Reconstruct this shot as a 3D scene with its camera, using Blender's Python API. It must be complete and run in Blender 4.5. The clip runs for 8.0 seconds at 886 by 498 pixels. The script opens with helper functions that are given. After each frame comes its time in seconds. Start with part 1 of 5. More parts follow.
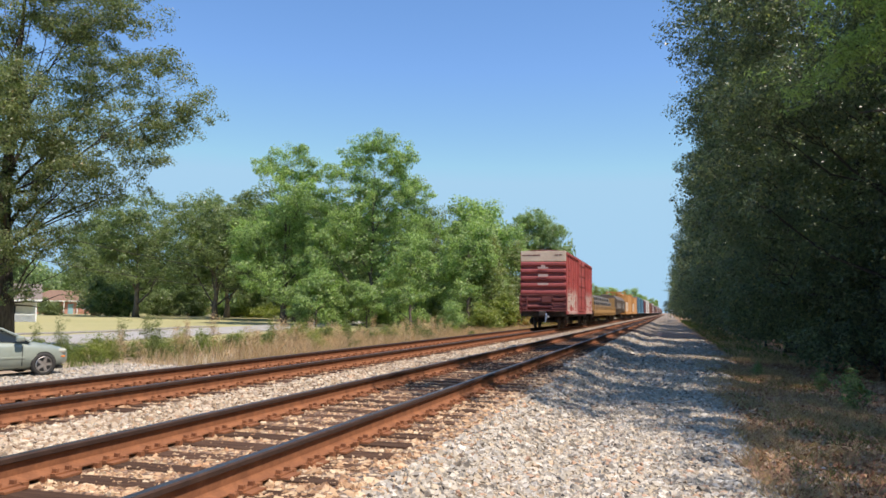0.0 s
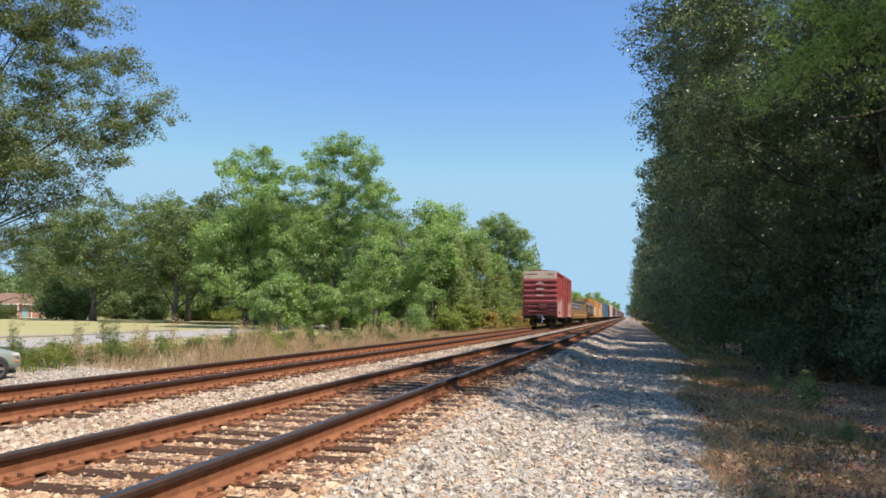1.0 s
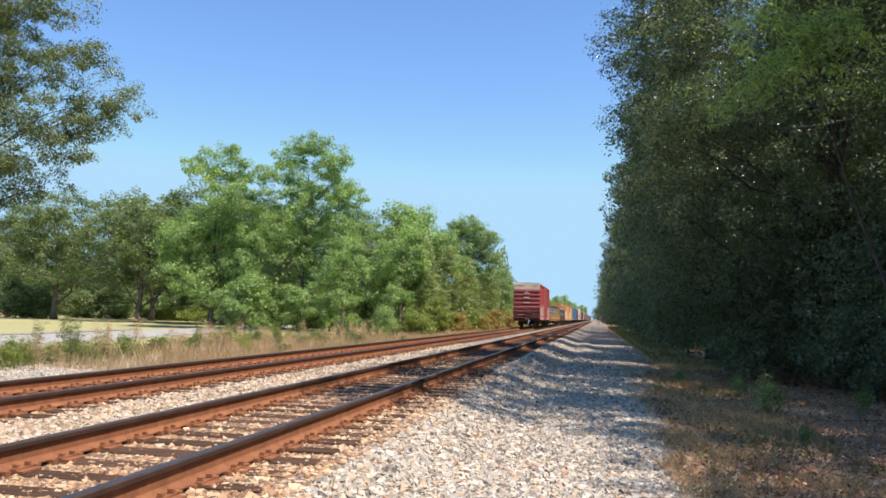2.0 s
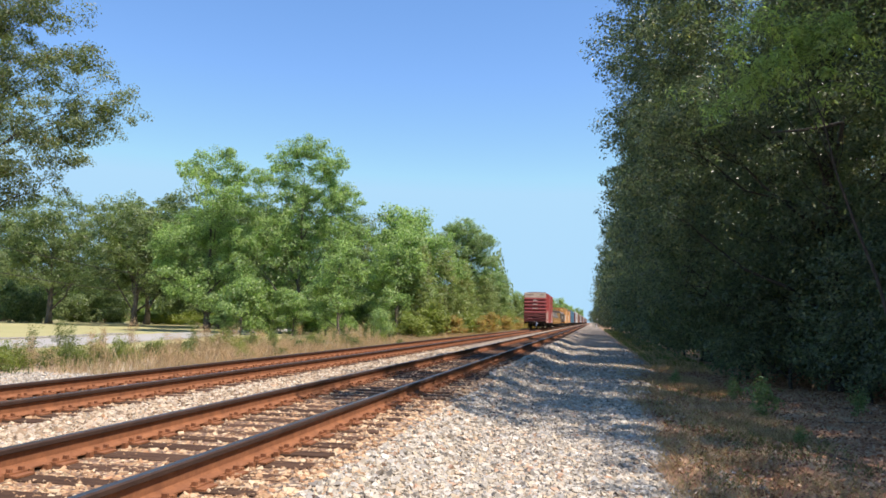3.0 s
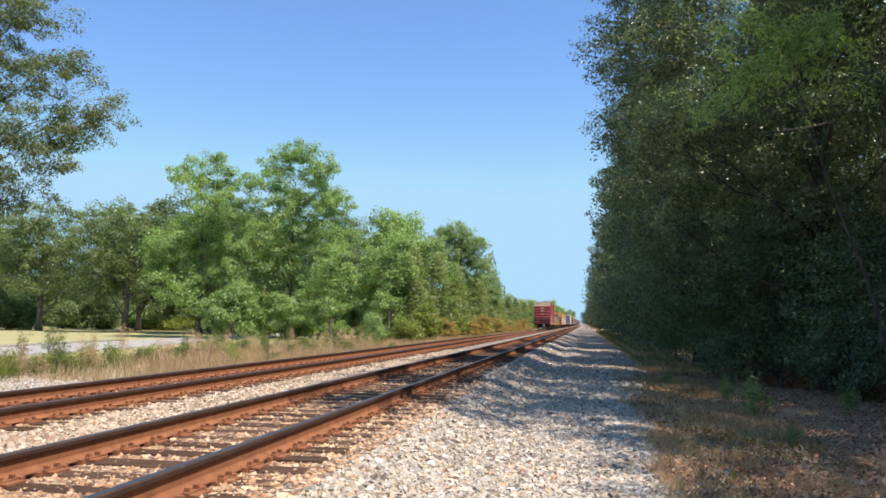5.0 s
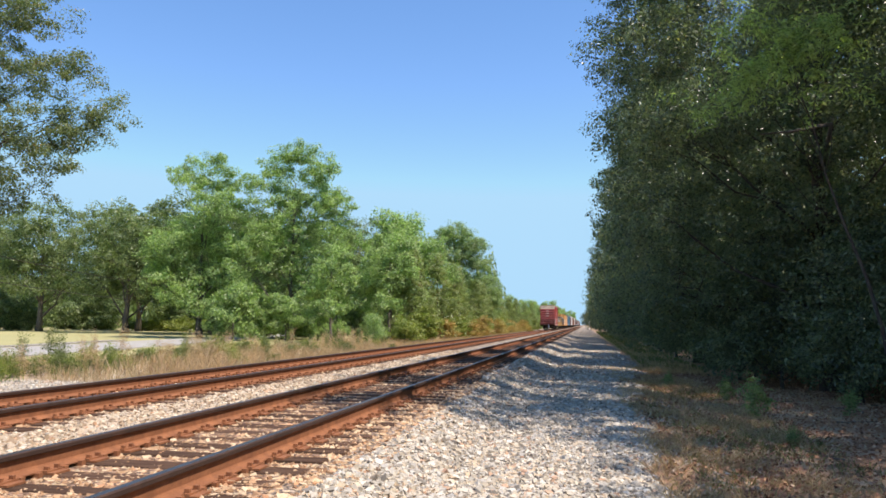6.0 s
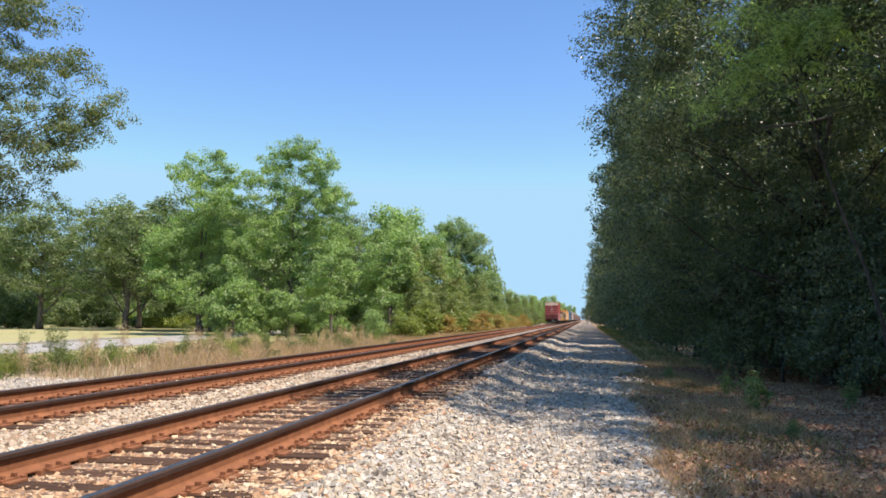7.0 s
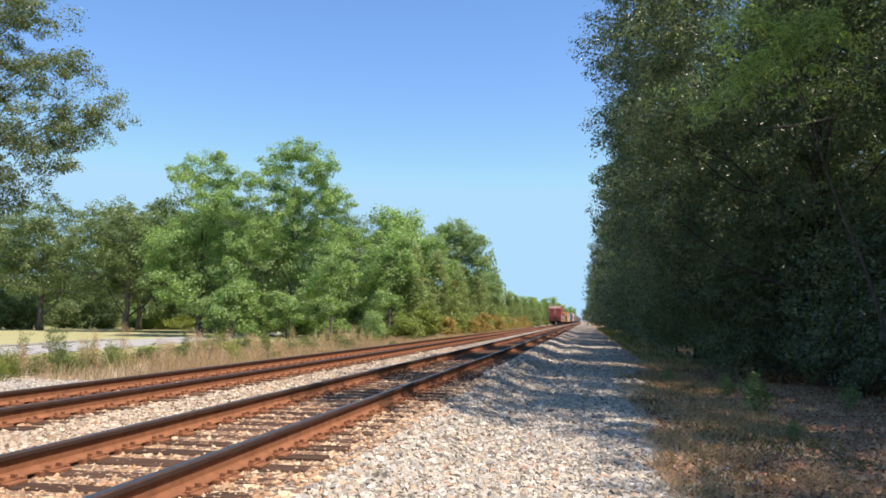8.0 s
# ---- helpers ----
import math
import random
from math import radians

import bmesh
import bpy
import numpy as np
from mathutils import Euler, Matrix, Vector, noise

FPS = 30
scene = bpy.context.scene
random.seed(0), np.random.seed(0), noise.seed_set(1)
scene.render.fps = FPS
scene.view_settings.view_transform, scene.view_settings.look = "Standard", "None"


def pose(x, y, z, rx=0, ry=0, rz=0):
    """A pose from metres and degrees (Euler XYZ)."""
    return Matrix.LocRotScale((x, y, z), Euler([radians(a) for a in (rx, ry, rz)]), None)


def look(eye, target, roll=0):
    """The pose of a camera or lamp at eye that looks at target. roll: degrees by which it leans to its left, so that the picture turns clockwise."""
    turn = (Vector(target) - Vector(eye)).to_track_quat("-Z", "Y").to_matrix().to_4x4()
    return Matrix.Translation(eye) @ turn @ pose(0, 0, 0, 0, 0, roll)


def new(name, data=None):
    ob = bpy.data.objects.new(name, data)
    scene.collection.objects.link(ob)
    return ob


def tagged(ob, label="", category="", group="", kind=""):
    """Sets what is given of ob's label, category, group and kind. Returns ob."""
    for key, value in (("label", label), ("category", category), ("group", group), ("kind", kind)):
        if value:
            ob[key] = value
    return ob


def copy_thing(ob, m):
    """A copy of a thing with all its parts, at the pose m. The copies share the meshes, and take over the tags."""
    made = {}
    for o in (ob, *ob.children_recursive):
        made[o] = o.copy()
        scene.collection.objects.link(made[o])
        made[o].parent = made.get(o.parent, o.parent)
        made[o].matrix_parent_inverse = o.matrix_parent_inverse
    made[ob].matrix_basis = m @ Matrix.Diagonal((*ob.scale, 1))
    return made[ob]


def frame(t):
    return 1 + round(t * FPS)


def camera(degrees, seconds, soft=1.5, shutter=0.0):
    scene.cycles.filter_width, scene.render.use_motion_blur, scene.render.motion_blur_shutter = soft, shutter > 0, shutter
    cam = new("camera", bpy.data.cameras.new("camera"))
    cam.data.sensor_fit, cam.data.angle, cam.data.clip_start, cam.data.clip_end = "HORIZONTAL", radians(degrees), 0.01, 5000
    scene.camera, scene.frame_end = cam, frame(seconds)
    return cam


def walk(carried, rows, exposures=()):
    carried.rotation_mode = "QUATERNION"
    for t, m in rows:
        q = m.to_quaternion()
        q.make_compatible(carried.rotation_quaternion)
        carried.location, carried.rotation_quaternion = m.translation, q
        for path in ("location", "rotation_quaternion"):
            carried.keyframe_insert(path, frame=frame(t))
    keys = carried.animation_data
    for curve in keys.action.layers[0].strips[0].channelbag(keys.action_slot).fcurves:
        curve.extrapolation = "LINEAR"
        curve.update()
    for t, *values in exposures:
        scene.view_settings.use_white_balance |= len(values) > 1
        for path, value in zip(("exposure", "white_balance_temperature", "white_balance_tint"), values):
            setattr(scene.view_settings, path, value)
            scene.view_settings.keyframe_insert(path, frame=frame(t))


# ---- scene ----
from mathutils import Quaternion

# ---- camera: a hand-held phone beside the track, turning only ----
EYE_Z = 1.566
cam = camera(61.2, 8.0, soft=1.68)
PATH = [
    (0, -0.035, 16.68, 4.68, -0.64),
    (0.1, -0.035, 16.32, 4.61, -0.68),
    (0.2, -0.034, 16.49, 4.76, -0.72),
    (0.3, -0.034, 16.33, 4.75, -0.77),
    (0.4, -0.033, 15.60, 4.69, -0.81),
    (0.5, -0.033, 13.79, 4.86, -0.86),
    (0.6, -0.032, 13.81, 4.77, -0.81),
    (0.7, -0.032, 14.93, 4.73, -0.77),
    (0.8, -0.031, 15.10, 4.74, -0.72),
    (0.9, -0.030, 14.68, 4.79, -0.68),
    (1, -0.030, 13.96, 4.97, -0.64),
    (1.1, -0.028, 12.79, 5.04, -0.75),
    (1.2, -0.026, 11.83, 5.08, -0.87),
    (1.3, -0.024, 12.03, 4.81, -0.99),
    (1.4, -0.022, 11.77, 4.93, -1.11),
    (1.5, -0.020, 11.67, 4.95, -1.23),
    (1.6, -0.019, 11.67, 4.88, -1.21),
    (1.7, -0.017, 11.63, 4.93, -1.20),
    (2.8, -0.003, 11.38, 5.46, -1.04),
    (3, 0.000, 11.26, 5.39, -1.01),
    (3.5, 0.000, 10.84, 5.03, -1.02),
    (4, 0.000, 10.91, 5.09, -0.69),
    (4.5, 0.000, 10.68, 5.46, -0.42),
    (6, 0.000, 10.71, 5.69, -0.47),
    (6.5, 0.000, 10.68, 5.61, -0.30),
    (7, 0.000, 10.73, 5.34, -0.13),
    (7.5, 0.000, 10.74, 5.40, -0.13),
    (8, 0.000, 10.74, 5.45, -0.16),
]
walk(cam, [(t, pose(ex, 0, EYE_Z, 90 + pitch, roll, yaw)) for t, ex, yaw, pitch, roll in PATH],
     exposures=[(0, 0.42, 6500, 15), (1.0, 0.44, 6500, 15), (1.6, 0.60, 6500, 15), (8, 0.60, 6500, 15)])

# ---- sky and sun: clear midday, sun high over the right-hand woods ----
TO_SUN = Vector((0.50, -0.24, 1.0)).normalized()
world = bpy.data.worlds.new("sky")
scene.world = world
world.use_nodes = True
wn = world.node_tree
sky = wn.nodes.new("ShaderNodeTexSky")
sky.sky_type, sky.sun_disc = "NISHITA", False
sky.sun_elevation = math.asin(TO_SUN.z)
sky.sun_rotation = math.atan2(TO_SUN.x, TO_SUN.y)
sky.air_density, sky.dust_density, sky.ozone_density = 1.0, 0.0, 4.0
wn.nodes["Background"].inputs["Strength"].default_value = 0.167
soft_sky = wn.nodes.new("ShaderNodeGamma")
soft_sky.inputs["Gamma"].default_value = 0.9
deep = wn.nodes.new("ShaderNodeHueSaturation")
deep.inputs["Saturation"].default_value = 1.18
deep.inputs["Hue"].default_value = 0.502
haze = wn.nodes.new("ShaderNodeMix")
haze.data_type, haze.blend_type = "RGBA", "DARKEN"
haze.inputs["Factor"].default_value = 1.0
haze.inputs["B"].default_value = (1.73, 2.9, 3.8, 1)
wn.links.new(sky.outputs["Color"], soft_sky.inputs["Color"])
wn.links.new(soft_sky.outputs["Color"], deep.inputs["Color"])
wn.links.new(deep.outputs["Color"], haze.inputs["A"])
wn.links.new(haze.outputs["Result"], wn.nodes["Background"].inputs["Color"])
sun = new("sun", bpy.data.lights.new("sun", "SUN"))
sun.data.energy, sun.data.angle, sun.data.color = 5.0, radians(0.53), (1.0, 0.91, 0.78)
sun.matrix_world = look((0, 0, 60), Vector((0, 0, 60)) - TO_SUN)


# ---- materials ----
def material(name, rough=0.8, metal=0.0):
    m = bpy.data.materials.new(name)
    m.use_nodes = True
    b = m.node_tree.nodes["Principled BSDF"]
    b.inputs["Roughness"].default_value, b.inputs["Metallic"].default_value = rough, metal
    return m, m.node_tree, b


def node(nt, kind, **sockets):
    n = nt.nodes.new(kind)
    for k, v in sockets.items():
        key = k.replace("_", " ")
        n.inputs[key].default_value = v
    return n


def coords(nt, kind="Object"):
    return nt.nodes.new("ShaderNodeTexCoord").outputs[kind]


def noise_tex(nt, vec, scale, detail=4.0, rough=0.6):
    n = node(nt, "ShaderNodeTexNoise", Scale=scale, Detail=detail, Roughness=rough)
    nt.links.new(vec, n.inputs["Vector"])
    return n.outputs["Fac"]


def ramp(nt, fac, stops):
    r = nt.nodes.new("ShaderNodeValToRGB")
    while len(r.color_ramp.elements) < len(stops):
        r.color_ramp.elements.new(0.5)
    for e, (p, c) in zip(r.color_ramp.elements, stops):
        e.position = p
        e.color = (*c, 1) if len(c) == 3 else c
    nt.links.new(fac, r.inputs["Fac"])
    return r.outputs["Color"]


def mix(nt, fac, a, b, blend="MIX"):
    n = nt.nodes.new("ShaderNodeMix")
    n.data_type, n.blend_type = "RGBA", blend
    for sock, v in ((n.inputs["Factor"], fac), (n.inputs["A"], a), (n.inputs["B"], b)):
        if isinstance(v, (int, float)):
            sock.default_value = v
        elif isinstance(v, tuple):
            sock.default_value = (*v, 1)
        else:
            nt.links.new(v, sock)
    return n.outputs["Result"]


def bump(nt, b, height, strength=0.4, distance=0.02):
    n = node(nt, "ShaderNodeBump", Strength=strength, Distance=distance)
    nt.links.new(height, n.inputs["Height"])
    nt.links.new(n.outputs["Normal"], b.inputs["Normal"])


def math_node(nt, op, a, b=0.0, c=0.0):
    n = nt.nodes.new("ShaderNodeMath")
    n.operation = op
    for i, v in enumerate((a, b, c)):
        if isinstance(v, (int, float)):
            n.inputs[i].default_value = v
        else:
            nt.links.new(v, n.inputs[i])
    return n.outputs[0]


def smooth(nt, value, lo, hi):
    n = node(nt, "ShaderNodeMapRange")
    n.interpolation_type = "SMOOTHSTEP"
    nt.links.new(value, n.inputs["Value"])
    n.inputs["From Min"].default_value, n.inputs["From Max"].default_value = lo, hi
    return n.outputs["Result"]


def painted(name, color, dirt=(0.09, 0.06, 0.045), rough=0.6, dirt_amount=0.5, scale=1.0, metal=0.0):
    """Weathered paint: two scales of fading and grime."""
    m, nt, b = material(name, rough, metal)
    v = coords(nt)
    big = noise_tex(nt, v, 0.9 * scale, 5)
    fine = noise_tex(nt, v, 14 * scale, 6)
    fade = ramp(nt, big, [(0.3, tuple(c * 0.82 for c in color)), (0.7, tuple(min(1, c * 1.15 + 0.01) for c in color))])
    mask = math_node(nt, "MULTIPLY", smooth(nt, fine, 0.52, 0.72), dirt_amount)
    nt.links.new(mix(nt, mask, fade, dirt), b.inputs["Base Color"])
    bump(nt, b, fine, 0.15, 0.01)
    return m


def leaf_material(name, dark, light, back=0.35, dry=None, dry_from=0.93, through_tint=(1.2, 1.45, 0.62), gloss=0.5):
    m, nt, b = material(name, 0.37)
    g = nt.nodes.new("ShaderNodeNewGeometry")
    isl = g.outputs["Random Per Island"]
    stops = [(0.0, dark), (0.75, light)]
    if dry:
        stops += [(dry_from, light), (min(1.0, dry_from + 0.03), dry)]
    col = ramp(nt, isl, stops)
    v = coords(nt)
    patch = noise_tex(nt, v, 0.35, 2)
    col = mix(nt, 0.55, col, ramp(nt, patch, [(0.3, (0.55, 0.6, 0.5)), (0.7, (1.25, 1.2, 1.0))]), "MULTIPLY")
    nt.links.new(col, b.inputs["Base Color"])
    b.inputs["Specular IOR Level"].default_value = gloss
    tr = nt.nodes.new("ShaderNodeBsdfTranslucent")
    nt.links.new(mix(nt, 1.0, col, through_tint, "MULTIPLY"), tr.inputs["Color"])
    ms = nt.nodes.new("ShaderNodeMixShader")
    ms.inputs["Fac"].default_value = back
    nt.links.new(b.outputs[0], ms.inputs[1])
    nt.links.new(tr.outputs[0], ms.inputs[2])
    nt.links.new(ms.outputs[0], nt.nodes["Material Output"].inputs["Surface"])
    return m


def island_material(name, stops, rough=0.9, bump_scale=60.0, obj_random=False):
    m, nt, b = material(name, rough)
    if obj_random:
        r = nt.nodes.new("ShaderNodeObjectInfo").outputs["Random"]
    else:
        r = nt.nodes.new("ShaderNodeNewGeometry").outputs["Random Per Island"]
    col = ramp(nt, r, stops)
    v = coords(nt)
    n = noise_tex(nt, v, bump_scale, 4)
    col = mix(nt, 0.6, col, ramp(nt, n, [(0.25, (0.65, 0.63, 0.6)), (0.75, (1.2, 1.2, 1.2))]), "MULTIPLY")
    nt.links.new(col, b.inputs["Base Color"])
    bump(nt, b, n, 0.3, 0.005)
    return m


STONE = island_material("ballast stone", [(0.0, (0.12, 0.10, 0.08)), (0.14, (0.31, 0.28, 0.235)), (0.30, (0.44, 0.395, 0.325)), (0.42, (0.40, 0.33, 0.235)), (0.55, (0.52, 0.465, 0.385)), (0.68, (0.35, 0.33, 0.30)), (0.82, (0.64, 0.59, 0.51)), (0.92, (0.49, 0.385, 0.265)), (1.0, (0.42, 0.255, 0.17))])
STONE_TAN = island_material("tan ballast stone", [(0.0, (0.17, 0.115, 0.075)), (0.2, (0.33, 0.24, 0.155)), (0.4, (0.44, 0.35, 0.25)), (0.55, (0.38, 0.31, 0.24)), (0.75, (0.53, 0.44, 0.32)), (0.9, (0.60, 0.53, 0.43)), (1.0, (0.42, 0.24, 0.13))])
STONE_RUSTY = island_material("rust stained ballast stone", [(0.0, (0.20, 0.105, 0.055)), (0.3, (0.40, 0.245, 0.135)), (0.6, (0.52, 0.36, 0.215)), (0.85, (0.62, 0.49, 0.33)), (1.0, (0.46, 0.24, 0.12))])


def rusty(name, a, b_, rough=0.85, scale=6.0):
    m, nt, b = material(name, rough)
    v = coords(nt)
    n1, n2 = noise_tex(nt, v, scale, 6), noise_tex(nt, v, scale * 9, 4)
    col = mix(nt, 0.4, ramp(nt, n1, [(0.3, a), (0.7, b_)]), ramp(nt, n2, [(0.3, (0.6, 0.55, 0.5)), (0.7, (1.25, 1.2, 1.15))]), "MULTIPLY")
    nt.links.new(col, b.inputs["Base Color"])
    bump(nt, b, n2, 0.35, 0.004)
    return m


RUST = rusty("orange rust", (0.17, 0.064, 0.027), (0.29, 0.118, 0.05))
RAIL_HEAD = rusty("dark brown rail head", (0.032, 0.016, 0.011), (0.062, 0.032, 0.021), 0.8)
RAIL_TOP, _nt, _b = material("polished running surface", 0.42, 1.0)
_b.inputs["Base Color"].default_value = (0.20, 0.175, 0.16, 1)
STEEL_DARK = rusty("dark grimy steel", (0.018, 0.015, 0.013), (0.05, 0.038, 0.03), 0.7)
WHEEL_STEEL = rusty("worn wheel steel", (0.06, 0.05, 0.045), (0.12, 0.10, 0.09), 0.5)


def wood_tie():
    m, nt, b = material("weathered creosoted timber", 0.9)
    v = coords(nt)
    mp = nt.nodes.new("ShaderNodeMapping")
    mp.inputs["Scale"].default_value = (1.2, 22, 22)
    nt.links.new(v, mp.inputs["Vector"])
    grain = noise_tex(nt, mp.outputs["Vector"], 2.0, 6)
    r = nt.nodes.new("ShaderNodeObjectInfo").outputs["Random"]
    base = ramp(nt, grain, [(0.25, (0.035, 0.02, 0.013)), (0.55, (0.095, 0.058, 0.039)), (0.8, (0.17, 0.115, 0.082))])
    col = mix(nt, 0.8, base, ramp(nt, r, [(0.0, (0.6, 0.55, 0.5)), (1.0, (1.25, 1.15, 1.1))]), "MULTIPLY")
    nt.links.new(col, b.inputs["Base Color"])
    b.inputs["Specular IOR Level"].default_value = 0.15
    bump(nt, b, grain, 0.7, 0.012)
    return m


TIE_WOOD = wood_tie()


def bark(name, a, b_):
    m, nt, b = material(name, 0.95)
    v = coords(nt)
    mp = nt.nodes.new("ShaderNodeMapping")
    mp.inputs["Scale"].default_value = (6, 6, 1.2)
    nt.links.new(v, mp.inputs["Vector"])
    n = noise_tex(nt, mp.outputs["Vector"], 2.5, 6)
    nt.links.new(ramp(nt, n, [(0.3, a), (0.7, b_)]), b.inputs["Base Color"])
    bump(nt, b, n, 0.8, 0.03)
    return m


BARK = bark("grey brown bark", (0.05, 0.042, 0.035), (0.17, 0.145, 0.12))
BARK_DARK = bark("dark bark", (0.025, 0.02, 0.016), (0.09, 0.075, 0.06))

LEAF_OAK = leaf_material("olive green leaves", (0.08, 0.108, 0.055), (0.24, 0.27, 0.14), 0.45, (0.26, 0.15, 0.05), 0.96)
LEAF_PECAN = leaf_material("fresh green leaves", (0.125, 0.20, 0.09), (0.40, 0.50, 0.24), 0.5)
LEAF_FAR = leaf_material("mid green leaves", (0.115, 0.17, 0.085), (0.31, 0.375, 0.205), 0.5)
LEAF_LAWN = leaf_material("dark olive shade tree leaves", (0.08, 0.115, 0.058), (0.28, 0.33, 0.175), 0.48)
LEAF_YELLOW = leaf_material("yellow green leaves", (0.14, 0.18, 0.045), (0.31, 0.34, 0.09), 0.45)
LEAF_PINE = leaf_material("blue green needles", (0.15, 0.215, 0.12), (0.34, 0.42, 0.22), 0.48)
LEAF_CEDAR = leaf_material("dull cedar green", (0.15, 0.20, 0.085), (0.33, 0.37, 0.15), 0.45, (0.2, 0.1, 0.045), 0.94)
LEAF_RED = leaf_material("reddish sumac leaves", (0.28, 0.25, 0.085), (0.48, 0.36, 0.13), 0.42, (0.50, 0.25, 0.11), 0.72)
LEAF_WOOD = leaf_material("deep green woodland leaves", (0.05, 0.074, 0.048), (0.20, 0.25, 0.15), 0.44, (0.34, 0.33, 0.15), 0.95, (1.2, 1.35, 0.72), 0.8)
LEAF_LIME = leaf_material("bright locust leaves", (0.21, 0.27, 0.11), (0.45, 0.53, 0.25), 0.55)
GRASS_DRY = leaf_material("dry pinkish grass", (0.36, 0.22, 0.155), (0.60, 0.43, 0.31), 0.38)
GRASS_GREEN = leaf_material("green weeds", (0.07, 0.10, 0.03), (0.19, 0.22, 0.07), 0.35)
DEAD_LEAF = island_material("fallen brown leaves", [(0.0, (0.15, 0.062, 0.035)), (0.5, (0.32, 0.155, 0.085)), (0.8, (0.46, 0.275, 0.16)), (1.0, (0.58, 0.44, 0.30))])


def ground_material():
    """Lawn, verge soil and leaf litter by distance from the track."""
    m, nt, b = material("lawn soil and leaf litter", 0.95)
    v = coords(nt)
    sep = nt.nodes.new("ShaderNodeSeparateXYZ")
    nt.links.new(v, sep.inputs[0])
    n_big, n_mid, n_fine = noise_tex(nt, v, 0.06, 4), noise_tex(nt, v, 0.8, 5), noise_tex(nt, v, 18, 5)
    wob = math_node(nt, "MULTIPLY_ADD", n_mid, 3.0, -1.5)
    x = math_node(nt, "ADD", sep.outputs["X"], wob)
    lawn = mix(nt, n_mid, ramp(nt, n_big, [(0.35, (0.36, 0.32, 0.15)), (0.6, (0.47, 0.38, 0.20))]), (0.28, 0.29, 0.11))
    verge = ramp(nt, n_mid, [(0.3, (0.30, 0.21, 0.14)), (0.55, (0.40, 0.32, 0.22)), (0.75, (0.22, 0.22, 0.09))])
    litter = ramp(nt, n_mid, [(0.3, (0.30, 0.145, 0.08)), (0.48, (0.43, 0.245, 0.135)), (0.58, (0.50, 0.36, 0.225)), (0.72, (0.32, 0.24, 0.085))])
    # floor beneath the trees, their shade put into a darker brown
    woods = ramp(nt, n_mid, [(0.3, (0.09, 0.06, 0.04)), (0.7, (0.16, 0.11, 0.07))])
    c = mix(nt, smooth(nt, x, -24.0, -20.0), lawn, verge)
    c = mix(nt, smooth(nt, x, -2.0, 0.0), c, litter)
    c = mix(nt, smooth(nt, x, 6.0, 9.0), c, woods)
    c = mix(nt, 0.5, c, ramp(nt, n_fine, [(0.25, (0.6, 0.6, 0.6)), (0.75, (1.25, 1.25, 1.25))]), "MULTIPLY")
    nt.links.new(c, b.inputs["Base Color"])
    bump(nt, b, n_fine, 0.6, 0.05)
    return m


def gravel_material(name, shades, rust_tracks=False):
    m, nt, b = material(name, 0.95)
    v = coords(nt)
    vo = node(nt, "ShaderNodeTexVoronoi", Scale=17.0)
    nt.links.new(v, vo.inputs["Vector"])
    sep = nt.nodes.new("ShaderNodeSeparateColor")
    nt.links.new(vo.outputs["Color"], sep.inputs[0])
    col = ramp(nt, sep.outputs[0], shades)
    n_mid = noise_tex(nt, v, 0.7, 4)
    col = mix(nt, 0.5, col, ramp(nt, n_mid, [(0.3, (0.75, 0.72, 0.68)), (0.7, (1.15, 1.13, 1.1))]), "MULTIPLY")
    if rust_tracks:
        xs = nt.nodes.new("ShaderNodeSeparateXYZ")
        nt.links.new(v, xs.inputs[0])
        for c in (-3.58, -7.34):
            off = math_node(nt, "ABSOLUTE", math_node(nt, "SUBTRACT", xs.outputs["X"], c))
            near = math_node(nt, "MULTIPLY", math_node(nt, "SUBTRACT", 1.0, smooth(nt, off, 1.0, 1.75)), 0.75)
            col = mix(nt, near, col, (0.27, 0.14, 0.075))
    # mask falls off at cell edges; the colour there carries the shade between stones
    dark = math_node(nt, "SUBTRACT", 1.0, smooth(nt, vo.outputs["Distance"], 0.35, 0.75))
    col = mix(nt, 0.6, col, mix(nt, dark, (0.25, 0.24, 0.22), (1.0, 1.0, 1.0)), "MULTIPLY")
    nt.links.new(col, b.inputs["Base Color"])
    bump(nt, b, dark, 1.0, 0.04)
    return m


GROUND = ground_material()
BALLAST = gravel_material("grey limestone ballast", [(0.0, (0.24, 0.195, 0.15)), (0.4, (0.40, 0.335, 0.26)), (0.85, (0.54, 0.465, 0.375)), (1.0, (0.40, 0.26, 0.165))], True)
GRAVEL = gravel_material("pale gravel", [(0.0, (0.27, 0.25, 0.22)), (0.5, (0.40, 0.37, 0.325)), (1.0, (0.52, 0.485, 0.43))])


def road_material():
    m, nt, b = material("sun bleached asphalt", 0.9)
    v = coords(nt)
    n1, n2 = noise_tex(nt, v, 0.5, 4), noise_tex(nt, v, 40, 3)
    nt.links.new(mix(nt, 0.5, ramp(nt, n1, [(0.3, (0.29, 0.275, 0.25)), (0.7, (0.37, 0.35, 0.315))]), ramp(nt, n2, [(0.3, (0.7, 0.7, 0.7)), (0.7, (1.2, 1.2, 1.2))]), "MULTIPLY"), b.inputs["Base Color"])
    return m


ROAD = road_material()


